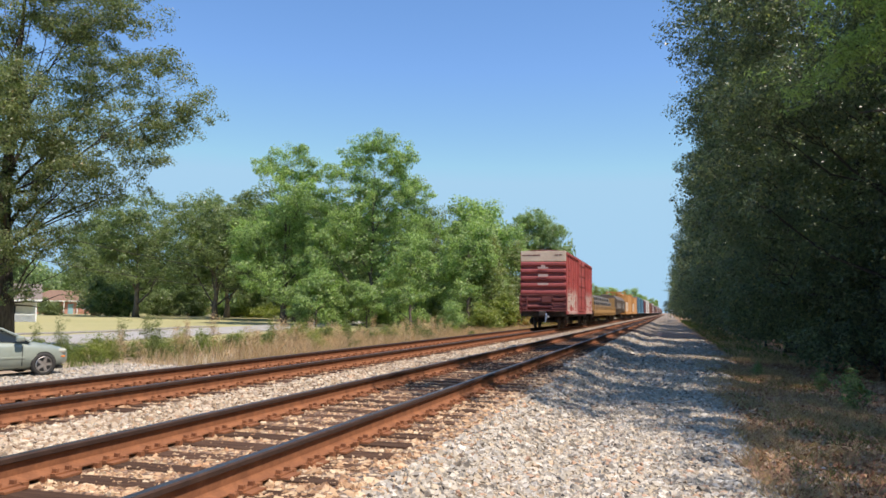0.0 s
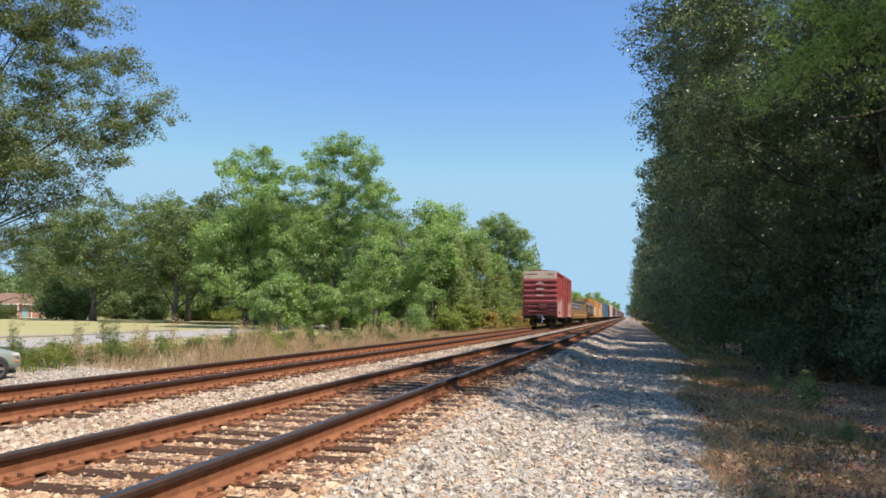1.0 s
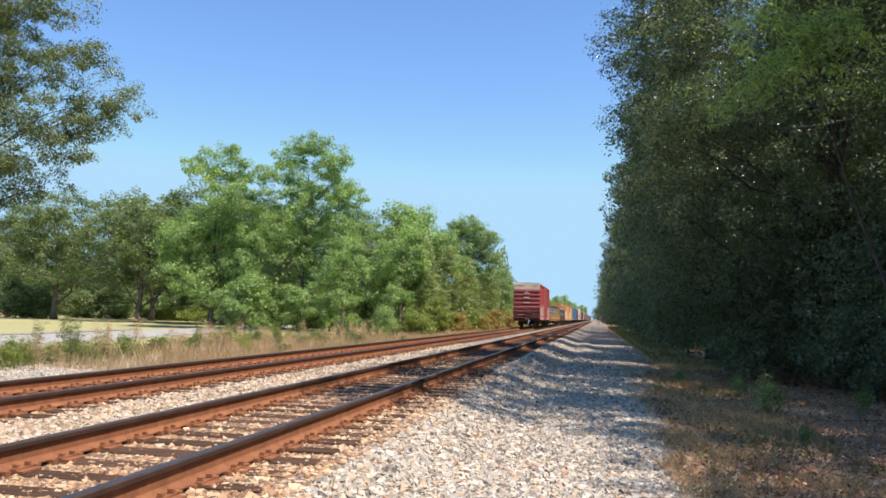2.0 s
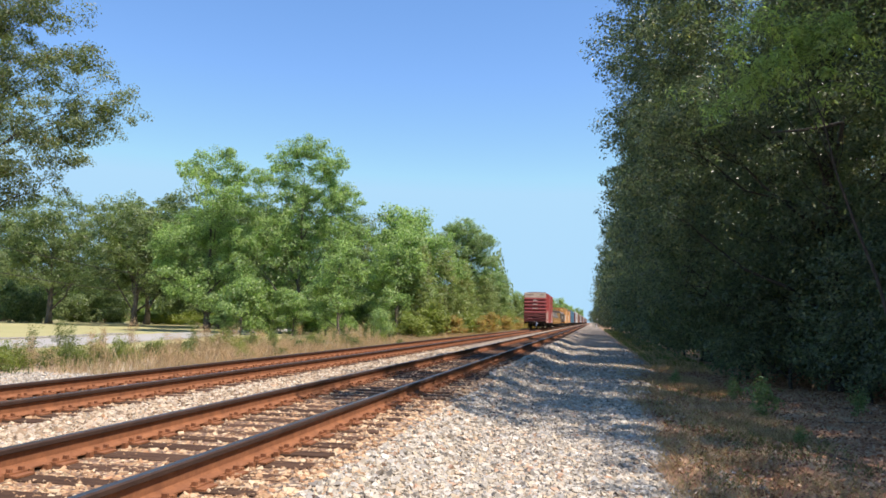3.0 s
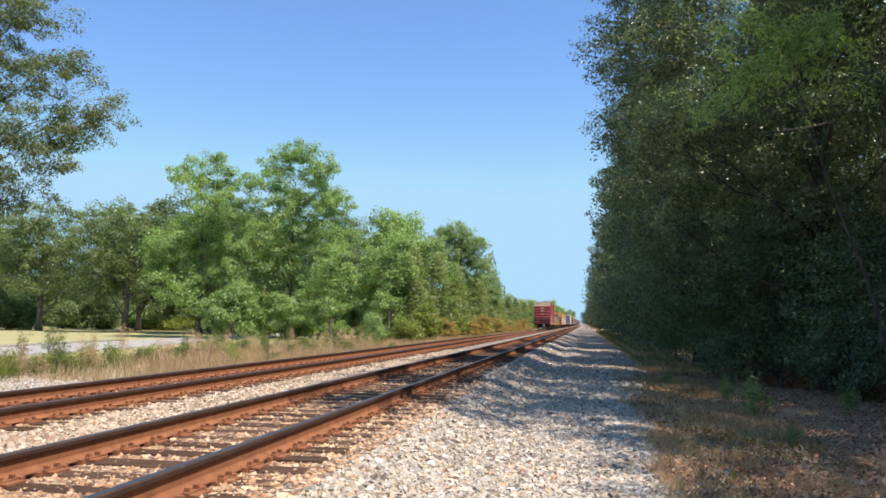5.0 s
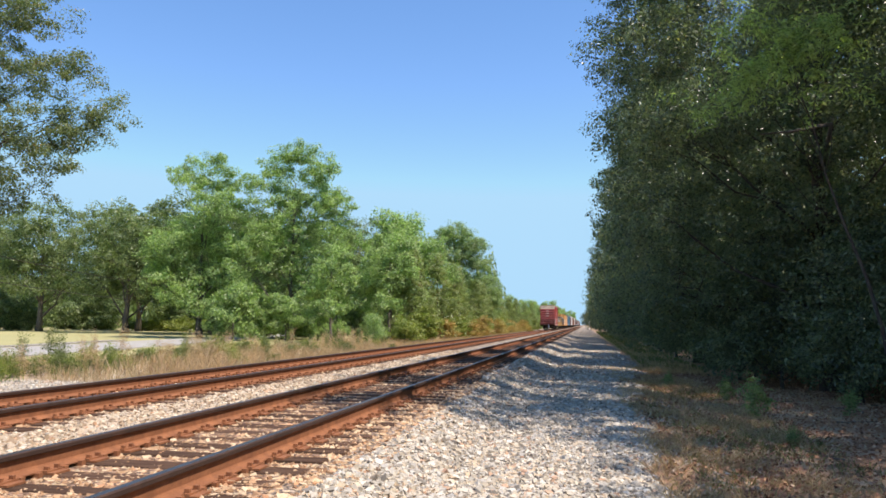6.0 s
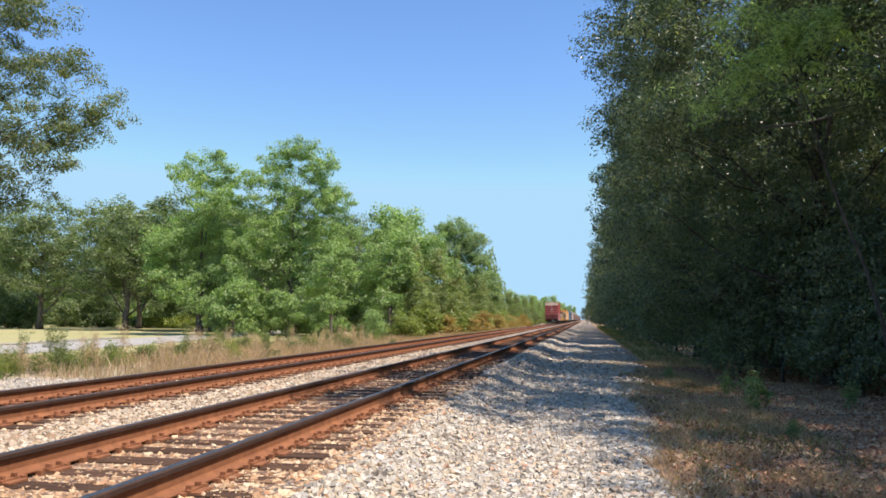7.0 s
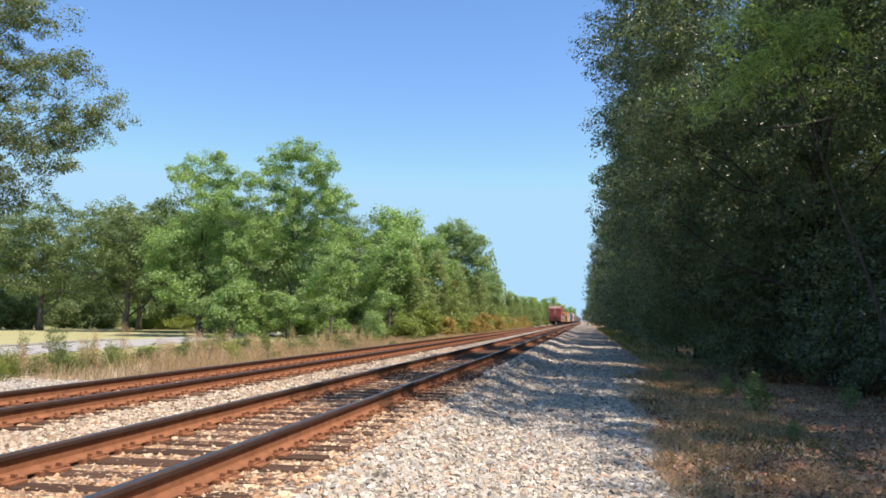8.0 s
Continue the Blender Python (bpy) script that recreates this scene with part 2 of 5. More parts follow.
# ---- mesh helpers ----
class Geo:
    """Vertices and faces gathered for one mesh; mi is the material slot."""

    def __init__(self):
        self.v, self.f, self.m = [], [], []

    def add(self, verts, faces, mi=0):
        o = len(self.v)
        self.v += [tuple(p) for p in verts]
        self.f += [tuple(o + i for i in q) for q in faces]
        self.m += [mi] * len(faces)
        return self

    def box(self, x0, x1, y0, y1, z0, z1, mi=0, c=0.0):
        """A box; c chamfers its edges."""
        if c <= 0:
            v = [(x, y, z) for z in (z0, z1) for y in (y0, y1) for x in (x0, x1)]
            return self.add(v, [(0, 2, 3, 1), (4, 5, 7, 6), (0, 1, 5, 4), (2, 6, 7, 3), (0, 4, 6, 2), (1, 3, 7, 5)], mi)
        ring = lambda z, d: [(x0 + d, y0 + c, z), (x0 + c, y0 + d, z), (x1 - c, y0 + d, z), (x1 - d, y0 + c, z), (x1 - d, y1 - c, z), (x1 - c, y1 - d, z), (x0 + c, y1 - d, z), (x0 + d, y1 - c, z)]
        v = ring(z0, c) + ring(z0 + c, 0) + ring(z1 - c, 0) + ring(z1, c)
        f = [tuple(reversed(range(8))), tuple(range(24, 32))]
        for k in range(3):
            f += [(k * 8 + i, k * 8 + (i + 1) % 8, k * 8 + 8 + (i + 1) % 8, k * 8 + 8 + i) for i in range(8)]
        return self.add(v, f, mi)

    def tube(self, pts, radii, sides=6, mi=0, caps=True):
        pts = [Vector(p) for p in pts]
        rings = []
        for i, p in enumerate(pts):
            d = (pts[min(i + 1, len(pts) - 1)] - pts[max(i - 1, 0)]).normalized()
            a = d.orthogonal().normalized() if i == 0 else (a - d * a.dot(d)).normalized()
            b = d.cross(a)
            r = radii[i] if not isinstance(radii, (int, float)) else radii
            rings.append([p + (a * math.cos(k * math.tau / sides) + b * math.sin(k * math.tau / sides)) * r for k in range(sides)])
        v = [q for ring in rings for q in ring]
        f = [(i * sides + k, i * sides + (k + 1) % sides, (i + 1) * sides + (k + 1) % sides, (i + 1) * sides + k) for i in range(len(pts) - 1) for k in range(sides)]
        if caps:
            f += [tuple(reversed(range(sides))), tuple(range((len(pts) - 1) * sides, len(pts) * sides))]
        return self.add(v, f, mi)

    def prism(self, profile, y0, y1, mi=0, mis=None):
        """A closed (x, z) outline pushed along y."""
        n = len(profile)
        v = [(x, y0, z) for x, z in profile] + [(x, y1, z) for x, z in profile]
        for i in range(n):
            j = (i + 1) % n
            self.add([v[i], v[j], v[n + j], v[n + i]], [(0, 1, 2, 3)], mis[i] if mis else mi)
        return self.add(v, [tuple(reversed(range(n))), tuple(range(n, 2 * n))], mis[0] if mis else mi)

    def turned(self, profile, sides=24, mi=0):
        """An (x, r) outline turned round the x axis."""
        v = [(x, r * math.cos(k * math.tau / sides), r * math.sin(k * math.tau / sides)) for x, r in profile for k in range(sides)]
        f = [(i * sides + k, i * sides + (k + 1) % sides, (i + 1) * sides + (k + 1) % sides, (i + 1) * sides + k) for i in range(len(profile) - 1) for k in range(sides)]
        f += [tuple(reversed(range(sides))), tuple(range((len(profile) - 1) * sides, len(profile) * sides))]
        return self.add(v, f, mi)

    def mesh(self, name, mats, smooth_shade=False):
        me = bpy.data.meshes.new(name)
        me.from_pydata(self.v, [], self.f)
        for m in mats if isinstance(mats, (list, tuple)) else [mats]:
            me.materials.append(m)
        if any(self.m):
            me.polygons.foreach_set("material_index", self.m)
        bm = bmesh.new()
        bm.from_mesh(me)
        bmesh.ops.remove_doubles(bm, verts=bm.verts, dist=1e-5)
        bmesh.ops.recalc_face_normals(bm, faces=bm.faces)
        bm.to_mesh(me)
        bm.free()
        if smooth_shade:
            me.polygons.foreach_set("use_smooth", [True] * len(me.polygons))
        return me


def part(name, geo, mats, parent=None, label="", m=None, smooth_shade=False):
    me = geo if isinstance(geo, bpy.types.Mesh) else geo.mesh(name, mats, smooth_shade)
    ob = new(name, me)
    if parent:
        ob.parent = parent
    if m:
        ob.matrix_basis = m
    return tagged(ob, label)


def array_mesh(name, verts, faces, mats, slots=None):
    """A mesh straight from arrays, for the many."""
    me = bpy.data.meshes.new(name)
    me.from_pydata(verts, [], faces)
    for m in mats if isinstance(mats, (list, tuple)) else [mats]:
        me.materials.append(m)
    if slots is not None:
        me.polygons.foreach_set("material_index", slots)
    return me


# ---- ground ----
TRACKS = (-3.58, -7.34)
RAIL_TOP_Z, GAUGE = 0.55, 1.505


def land(x, y):
    """Height of the bare ground."""
    left = -0.32 + 0.32 * np.clip((-x - 30) / 40, 0, 1)
    right = -0.06 - 0.10 * np.clip((x - 1.0) / 3, 0, 1) + 0.35 * np.clip((x - 7) / 8, 0, 1)
    z = np.where(x < -5, left, right)
    return np.where((x > -8.8) & (x < 0.6), -0.35, np.where(x < -8.7, z + 0.32 * np.clip((x + 10.6) / 1.2, 0, 1), z))


def grid_sheet(name, xs, ys, zf, mat):
    X, Y = np.meshgrid(xs, ys)
    Z = zf(X, Y)
    n = len(xs)
    i = (np.arange(len(ys) - 1)[:, None] * n + np.arange(n - 1)).ravel()
    me = array_mesh(name, np.stack([X, Y, Z], -1).reshape(-1, 3), np.stack([i, i + 1, i + n + 1, i + n], -1), mat)
    me.polygons.foreach_set("use_smooth", [True] * len(me.polygons))
    return new(name, me)


rng = np.random.default_rng(7)


def wave(x, y, s):
    return np.sin(x * 1.7 * s + 1.3) * np.sin(y * 1.1 * s + 0.4) + 0.5 * np.sin(x * 3.9 * s + y * 2.3 * s) + 0.35 * np.sin(y * 5.3 * s - x * 4.1 * s + 2)


gx = np.concatenate([-np.geomspace(3000, 60, 14), np.linspace(-55, -11, 45), [-10.6, -10.2, -9.8, -9.4, -9.0, -8.85, -8.7, -5, 0.5, 0.7], np.linspace(0.9, 16, 40), np.geomspace(20, 3000, 14)])
gy = np.concatenate([-np.geomspace(3000, 40, 10), np.linspace(-35, 60, 140), np.geomspace(65, 3500, 30)])
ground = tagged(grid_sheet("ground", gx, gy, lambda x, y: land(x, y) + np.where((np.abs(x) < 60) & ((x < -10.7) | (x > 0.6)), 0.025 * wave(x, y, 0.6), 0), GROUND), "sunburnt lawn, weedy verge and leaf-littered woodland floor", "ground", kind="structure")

BED = [(-11.0, -0.5), (-10.0, -0.40), (-9.3, 0.05), (-8.95, 0.29), (-8.7, 0.335), (-6.0, 0.335), (-5.6, 0.30), (-5.2, 0.31), (-4.9, 0.335), (-2.25, 0.335), (-1.95, 0.30), (-1.35, 0.10), (-0.9, 0.02), (0.3, 0.0), (0.8, -0.03), (1.15, -0.12), (1.3, -0.2), (1.9, -0.4)]


def spread(y):
    """How much further the gravel reaches towards the wood along the path."""
    return 0.95 * np.clip((y - 15) / 14, 0, 1)


def bed_height(x, y):
    edge = x - spread(y) * np.clip((x - 0.1) / 1.2, 0, 1) + np.clip((x - 0.1) / 0.6, 0, 1) * (0.17 * np.sin(0.9 * y) + 0.11 * np.sin(2.3 * y + 1) + 0.06 * np.sin(5.1 * y))
    z = np.interp(edge, [p[0] for p in BED], [p[1] for p in BED])
    rough_part = np.clip((x + 2.3) / 0.6, 0, 1) + 0.3
    ridge = 0.08 * np.exp(-((x + 0.55 + 0.10 * np.sin(y * 0.31) + 0.06 * np.sin(y * 0.83)) / 0.33) ** 2) * np.clip((y - 14) / 9, 0, 1)
    return z + 0.006 * rough_part * (wave(x, y, 1.3) + wave(x * 3.1, y * 0.35, 1.0)) + ridge


bx = np.linspace(-11.0, 3.0, 140)
by = np.concatenate([np.linspace(-25, 45, 480), np.geomspace(45.3, 1200, 80)])
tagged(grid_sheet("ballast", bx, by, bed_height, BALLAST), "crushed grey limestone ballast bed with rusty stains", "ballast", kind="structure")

ROAD_LINE = [(-22.0, -60.0), (-29.0, 14.0), (-33.0, 42.0), (-38.5, 78.0), (-46.0, 130.0), (-60.0, 260.0)]


def strip(name, line, width, mat, lift, label, category):
    g = Geo()
    pts = [Vector((*p, 0)) for p in line]
    rows = []
    for i, p in enumerate(pts):
        d = (pts[min(i + 1, len(pts) - 1)] - pts[max(i - 1, 0)]).normalized()
        s = Vector((d.y, -d.x, 0)) * width / 2
        rows.append([p - s, p + s])
    for (a, b), (c, d) in zip(rows, rows[1:]):
        for k in range(6):
            q = [a.lerp(c, k / 6), b.lerp(d, k / 6), b.lerp(d, (k + 1) / 6), a.lerp(c, (k + 1) / 6)]
            top = [(p.x, p.y, float(land(p.x, p.y)) + lift) for p in q]
            g.add(top, [(0, 1, 2, 3)])
            for e in ((0, 3), (1, 2)):
                g.add([top[e[0]], top[e[1]], (top[e[1]][0], top[e[1]][1], top[e[1]][2] - 0.2), (top[e[0]][0], top[e[0]][1], top[e[0]][2] - 0.2)], [(0, 1, 2, 3)])
    return tagged(part(name, g, mat), label, category, kind="structure")


strip("road", ROAD_LINE, 6.6, ROAD, 0.07, "pale sun-bleached two-lane asphalt road", "road")
strip("driveway", [(-40.0, 36.0), (-39.0, 40.5), (-39.0, 47.0), (-42.0, 62.0)], 1.6, GRAVEL, 0.06, "narrow pale gravel drive across the lawn", "driveway")
strip("gravel_pullout", [(-14.0, 2.0), (-14.6, 12.0), (-14.8, 17.0), (-15.0, 20.5)], 4.6, GRAVEL, 0.06, "pale gravel pull-out beside the railway verge", "gravel")


# ---- trees ----
def leaf_quads(centres, outward, length, width, rs, up=0.5, tumble=1.0):
    """Folded kite-shaped leaves round the given centres."""
    n = len(centres)
    nrm = rs.normal(size=(n, 3)) * tumble + outward * 0.7 + np.array([0, 0, up])
    nrm /= np.linalg.norm(nrm, axis=1)[:, None]
    a = rs.normal(size=(n, 3))
    a -= nrm * (a * nrm).sum(1)[:, None]
    a /= np.linalg.norm(a, axis=1)[:, None]
    b = np.cross(nrm, a)
    s = rs.uniform(0.65, 1.35, (n, 1))
    L, W = length * s / 2, width * s / 2
    fold = nrm * L * 0.25
    v = np.stack([centres - a * L, centres + b * W + fold - a * L * 0.1, centres + a * L, centres - b * W + fold - a * L * 0.1], 1)
    return v.reshape(-1, 3), np.arange(n * 4).reshape(n, 4)


def crown_points(lobes, n, rs, shell=0.5):
    vol = np.array([l[3] * l[4] * l[5] for l in lobes]) ** 0.75
    pick = rs.choice(len(lobes), n, p=vol / vol.sum())
    L = np.array(lobes)[pick]
    u = rs.normal(size=(n, 3))
    u /= np.linalg.norm(u, axis=1)[:, None]
    bumps = 1 + 0.16 * np.sin(u[:, 0] * 5 + pick) * np.sin(u[:, 1] * 5 + 2 * pick) + 0.12 * np.sin(u[:, 2] * 7 + pick * 1.7)
    r = (shell + (1 - shell) * rs.uniform(0, 1, n) ** 0.6) * bumps
    low = np.where(u[:, 2] < -0.3, 0.8, 1.0)
    return L[:, :3] + u * L[:, 3:] * (r * low)[:, None], u, pick


def tree(name, at, lobes, trunk_r, seed, clumps, per, leaf, clump_r, leaf_mat, bark_mat, label, category="tree", aspect=0.55, top=None, lean=(0, 0), shell=0.5, branches=70, group="", limb=0.55, spray=0.8, tumble=0.62, airy=None):
    """A tapered trunk with limbs to each lobe of the crown, twigs, and leaves in loose clumps."""
    rs = np.random.default_rng(seed)
    root = new(name)
    root.location = at
    tagged(root, label, category, group)
    zs = [l[2] for l in lobes]
    top = top or max(zs) * 0.84
    c, u, pick = crown_points(lobes, clumps, rs, shell)
    c[:, 2] = np.maximum(c[:, 2], 0.15)
    g = Geo()
    n = 7
    spine = [Vector((lean[0] * (i / n) ** 1.4 + rs.normal() * 0.03 * top / 6 * (i > 0), lean[1] * (i / n) ** 1.4 + rs.normal() * 0.03 * top / 6 * (i > 0), -0.3 + (top + 0.3) * i / n)) for i in range(n + 1)]
    radii = [trunk_r * (1.45 if i == 0 else 1) * (1 - 0.86 * i / n) for i in range(n + 1)]
    g.tube(spine, radii, 9)
    joints, widest = [], max(l[3] for l in lobes)
    for l in lobes:
        k = min(n - 1, max(1, int(n * max(0.12, (l[2] - 0.75 * l[5]) / top * 0.85))))
        a, b = spine[k], Vector(l[:3])
        mid = a.lerp(b, 0.5) + Vector((rs.normal(), rs.normal(), -0.4 + rs.normal() * 0.3)) * 0.06 * (b - a).length
        r = radii[k] * limb * min(1.0, 0.15 + 0.85 * l[3] / widest)
        g.tube([a, a.lerp(mid, 0.5) + Vector(rs.normal(size=3)) * 0.03 * (b - a).length, mid, mid.lerp(b, 0.5) + Vector(rs.normal(size=3)) * 0.04 * (b - a).length, b], [r, r * 0.85, r * 0.62, r * 0.35, r * 0.08], 6)
        joints.append((a, mid, b, r))
    for i in rs.choice(clumps, min(branches, clumps), replace=False):
        a, mid, b, r = joints[pick[i]]
        s = mid.lerp(b, rs.uniform(0.2, 1.0))
        e = Vector(c[i])
        m = s.lerp(e, 0.5) + Vector(rs.normal(size=3)) * 0.07 * (e - s).length
        g.tube([s, m, e], [r * 0.28, r * 0.18, r * 0.05], 4, caps=False)
    part("trunk", g, bark_mat, root, smooth_shade=True)
    sizes = clump_r * rs.uniform(0.6, 1.3, clumps)
    off = rs.normal(size=(clumps * per, 3))
    off /= np.linalg.norm(off, axis=1)[:, None]
    out = off.copy()
    off *= rs.uniform(0.15, 1.0, (clumps * per, 1)) ** 0.5
    cc = np.repeat(c, per, 0) + off * np.repeat(sizes, per)[:, None] * np.array([1, 1, 0.72])
    # each clump is a spray drawn out along its bough, thinner and drooping towards the tip
    along = u * np.array([1, 1, 0.45]) + rs.normal(size=u.shape) * 0.35
    along /= np.linalg.norm(along, axis=1)[:, None]
    t = rs.uniform(-1, 1, (clumps * per, 1))
    cc = np.repeat(c, per, 0) + (cc - np.repeat(c, per, 0)) * (1 - 0.45 * np.maximum(t, 0)) + np.repeat(along * sizes[:, None], per, 0) * t * spray
    if airy:  # thinner leafage above a height
        keep = (cc[:, 2] < airy[0]) | (rs.uniform(0, 1, len(cc)) > airy[1])
    else:
        keep = np.ones(len(cc), bool)
    cc[:, 2] -= (0.18 * spray * np.repeat(sizes, per) * np.maximum(t[:, 0], 0) ** 2)
    v, f = leaf_quads(cc[keep], (out * 1.4 + np.repeat(u, per, 0) * 0.4)[keep], leaf, leaf * aspect, rs, 0.6, tumble)
    part("crown", array_mesh("crown", v, f, leaf_mat), None, root)
    return root


def lobes_round(height, radius, count, seed, base=0.25, spread=0.62):
    """An uneven crown of several overlapping masses."""
    rs = np.random.default_rng(seed)
    out = [(0, 0, height * 0.66, radius * 0.62, radius * 0.62, height * 0.28)]
    for i in range(count):
        ang = i * 2.4 + rs.uniform(-0.4, 0.4)
        h = base + (0.92 - base) * ((i + 0.5) / count)
        rad = radius * spread * math.sqrt(max(0.08, 1 - ((h - 0.5) / 0.55) ** 2)) * rs.uniform(0.75, 1.15)
        s = radius * rs.uniform(0.34, 0.52)
        out.append((math.cos(ang) * rad, math.sin(ang) * rad, height * h, s, s, s * 0.8))
    return out


def again(src, x, y, z, turn, scale, sz=None):
    ob = copy_thing(src, Matrix.LocRotScale((x, y, z), Euler((0, 0, radians(turn))), (scale, scale, sz or scale)))
    return ob


# big spreading oak beyond the parked car; lobes along its reach towards the tracks
def reach(side, deep, z, r, h):
    return (side * 0.958 - deep * 0.287, side * 0.287 + deep * 0.958, z, r, r, h)


OAK = [reach(0, 0, 12.5, 4.0, 4.0), reach(6.6, 0.3, 10.4, 1.9, 1.2), reach(5.4, 0.5, 12.3, 1.6, 0.9), reach(4.6, -0.5, 9.2, 2.3, 1.2), reach(3.6, 0.4, 11.4, 2.6, 1.8), reach(4.6, 0, 14.2, 1.5, 1.2), reach(2.6, 0, 14.4, 2.6, 2.2),
       reach(3.2, -0.6, 7.6, 2.2, 1.1), reach(1.8, 0.3, 6.3, 1.9, 0.9), reach(3.6, 0.5, 6.3, 1.1, 0.5), reach(-2.5, 0, 10.0, 3.2, 2.6), reach(0.4, -2.5, 9.2, 2.8, 2.4), reach(-2.5, 1, 6.5, 2.6, 1.8), reach(-3, -1, 14.5, 3.2, 2.6), reach(0.2, 0.5, 5.2, 1.5, 0.8), reach(0, 0, 16.2, 2.8, 1.8), reach(0.7, -1.6, 4.4, 1.7, 1.0), reach(-1.2, -2.0, 4.6, 1.9, 1.3), reach(2.4, -0.8, 5.0, 1.2, 0.4), reach(5.3, 0, 8.1, 1.4, 0.8), reach(4.3, 0.2, 6.9, 1.3, 0.6), reach(6.3, 0, 9.1, 1.0, 0.6), reach(1.6, 0, 9.0, 2.5, 1.8), reach(1.0, 0.5, 7.4, 2.1, 1.4), reach(-0.5, -1.2, 6.4, 2.2, 1.5), reach(0.2, -0.6, 3.6, 1.3, 0.8), reach(1.9, -0.4, 4.2, 1.2, 0.6), reach(0.8, -0.6, 2.7, 1.0, 0.5), reach(2.6, 0, 3.5, 0.9, 0.35), reach(3.1, 0.2, 2.3, 0.7, 0.2), reach(1.9, 0, 1.9, 0.8, 0.2), reach(-0.4, -0.8, 2.2, 1.2, 0.9)]
tree("oak_tree", (-26.2, 24.4, -0.32), OAK, 0.36, 3, 1150, 150, 0.105, 0.5, LEAF_OAK, BARK_DARK, "large spreading oak with olive leaves turning brown", shell=0.25, branches=240, top=15.5, limb=0.42)

# the tall pair by the road
def view_lobes(rows):
    """Masses given by reach towards the tracks, height and radius, a little scattered in depth."""
    return [reach(s * 1.06, 1.7 * math.sin(i * 2.3), z, r * 1.27, r * 1.06) for i, (s, z, r) in enumerate(rows)]


TALL = view_lobes([(0.3, 20.2, 1.7), (-2.3, 18.8, 1.5), (2.6, 18.2, 1.7), (3.7, 16.4, 1.6), (4.5, 14.4, 1.4), (-3.5, 16.8, 1.5), (-0.4, 16.3, 2.7), (1.8, 13.8, 2.9), (-4.0, 13.2, 2.6), (4.6, 12.2, 1.3), (4.0, 10.2, 2.1), (-1.8, 10.2, 3.3), (1.8, 7.2, 3.2), (-4.6, 7.8, 2.7), (-1.8, 4.2, 3.0), (3.2, 3.6, 2.6), (-4.8, 3.8, 2.2), (0.4, 1.9, 2.2), (-3.2, 1.6, 1.8), (4.4, 1.8, 1.8)])
tree("pecan_tree", (-31.0, 76.0, -0.3), TALL, 0.30, 5, 760, 110, 0.22, 0.8, LEAF_PECAN, BARK, "tall fresh green pecan tree with ragged twin tops", shell=0.35, branches=140)
LEANING = view_lobes([(1.4, 18.9, 1.5), (-1.1, 18.0, 1.7), (-2.2, 17.0, 1.1), (2.6, 17.2, 1.4), (0.4, 15.6, 1.8), (1.8, 13.4, 2.4), (-0.8, 11.6, 2.7), (-2.8, 9.8, 2.3), (-4.0, 8.6, 1.8), (0.6, 7.4, 2.9), (-2.6, 5.2, 2.4), (3.8, 9.8, 2.4), (3.4, 5.0, 2.4), (0.5, 4.0, 2.2)])
tree("pecan_tree", (-40.6, 74.4, -0.3), LEANING, 0.28, 8, 560, 110, 0.22, 0.8, LEAF_PECAN, BARK, "tall green pecan tree leaning over the road", shell=0.35, branches=120)
SMALL = lobes_round(6.0, 2.3, 7, 31, 0.15)
young = tree("young_tree", (-33.8, 68.5, -0.3), SMALL, 0.12, 12, 190, 44, 0.24, 0.6, LEAF_PECAN, BARK, "young bright green tree at the road's edge", shell=0.3, group="young trees")
for x, y, turn, s in ((-29.4, 71.0, 100, 0.8), (-26.6, 72.5, 210, 0.7), (-37.2, 71.5, 300, 0.6)):
    again(young, x, y, -0.3, turn, s)

# row of broad trees behind the lawn
BROAD = lobes_round(19.0, 8.2, 12, 11, 0.3)
broad = tree("lawn_tree", (-77.5, 96.0, 0.0), BROAD, 0.42, 21, 430, 76, 0.32, 1.15, LEAF_LAWN, BARK, "broad shade tree with a pale trunk on the lawn", group="lawn trees")
for x, y, turn, s in ((-61.2, 92.3, 80, 0.96), (-100.0, 150.0, 200, 1.0), (-95.0, 107.0, 35, 0.9), (-69.5, 108.0, 310, 1.05), (-52.5, 96.0, 150, 1.0), (-58.0, 118.0, 20, 1.05), (-47.5, 90.0, 265, 0.85), (-44.5, 104.0, 240, 1.0), (-150.0, 190.0, 45, 0.8), (-78.0, 132.0, 120, 1.0), (-40.0, 130.0, 320, 1.1), (-66.0, 146.0, 60, 1.15), (-150.0, 168.0, 10, 0.75), (-168.0, 150.0, 190, 0.75), (-135.0, 176.0, 100, 0.75)):
    again(broad, x, y, 0.0, turn, s)
HEDGE = lobes_round(5.6, 4.3, 8, 17, 0.12, 0.8) + [(0, 0, 1.2, 4.0, 4.0, 1.3)]
hedge = tree("shrub", (-86.0, 100.5, 0.0), HEDGE, 0.16, 23, 330, 34, 0.38, 0.95, LEAF_LAWN, BARK, "dense dark green shrub at the back of the lawn", "shrub", shell=0.35, group="lawn shrubs")
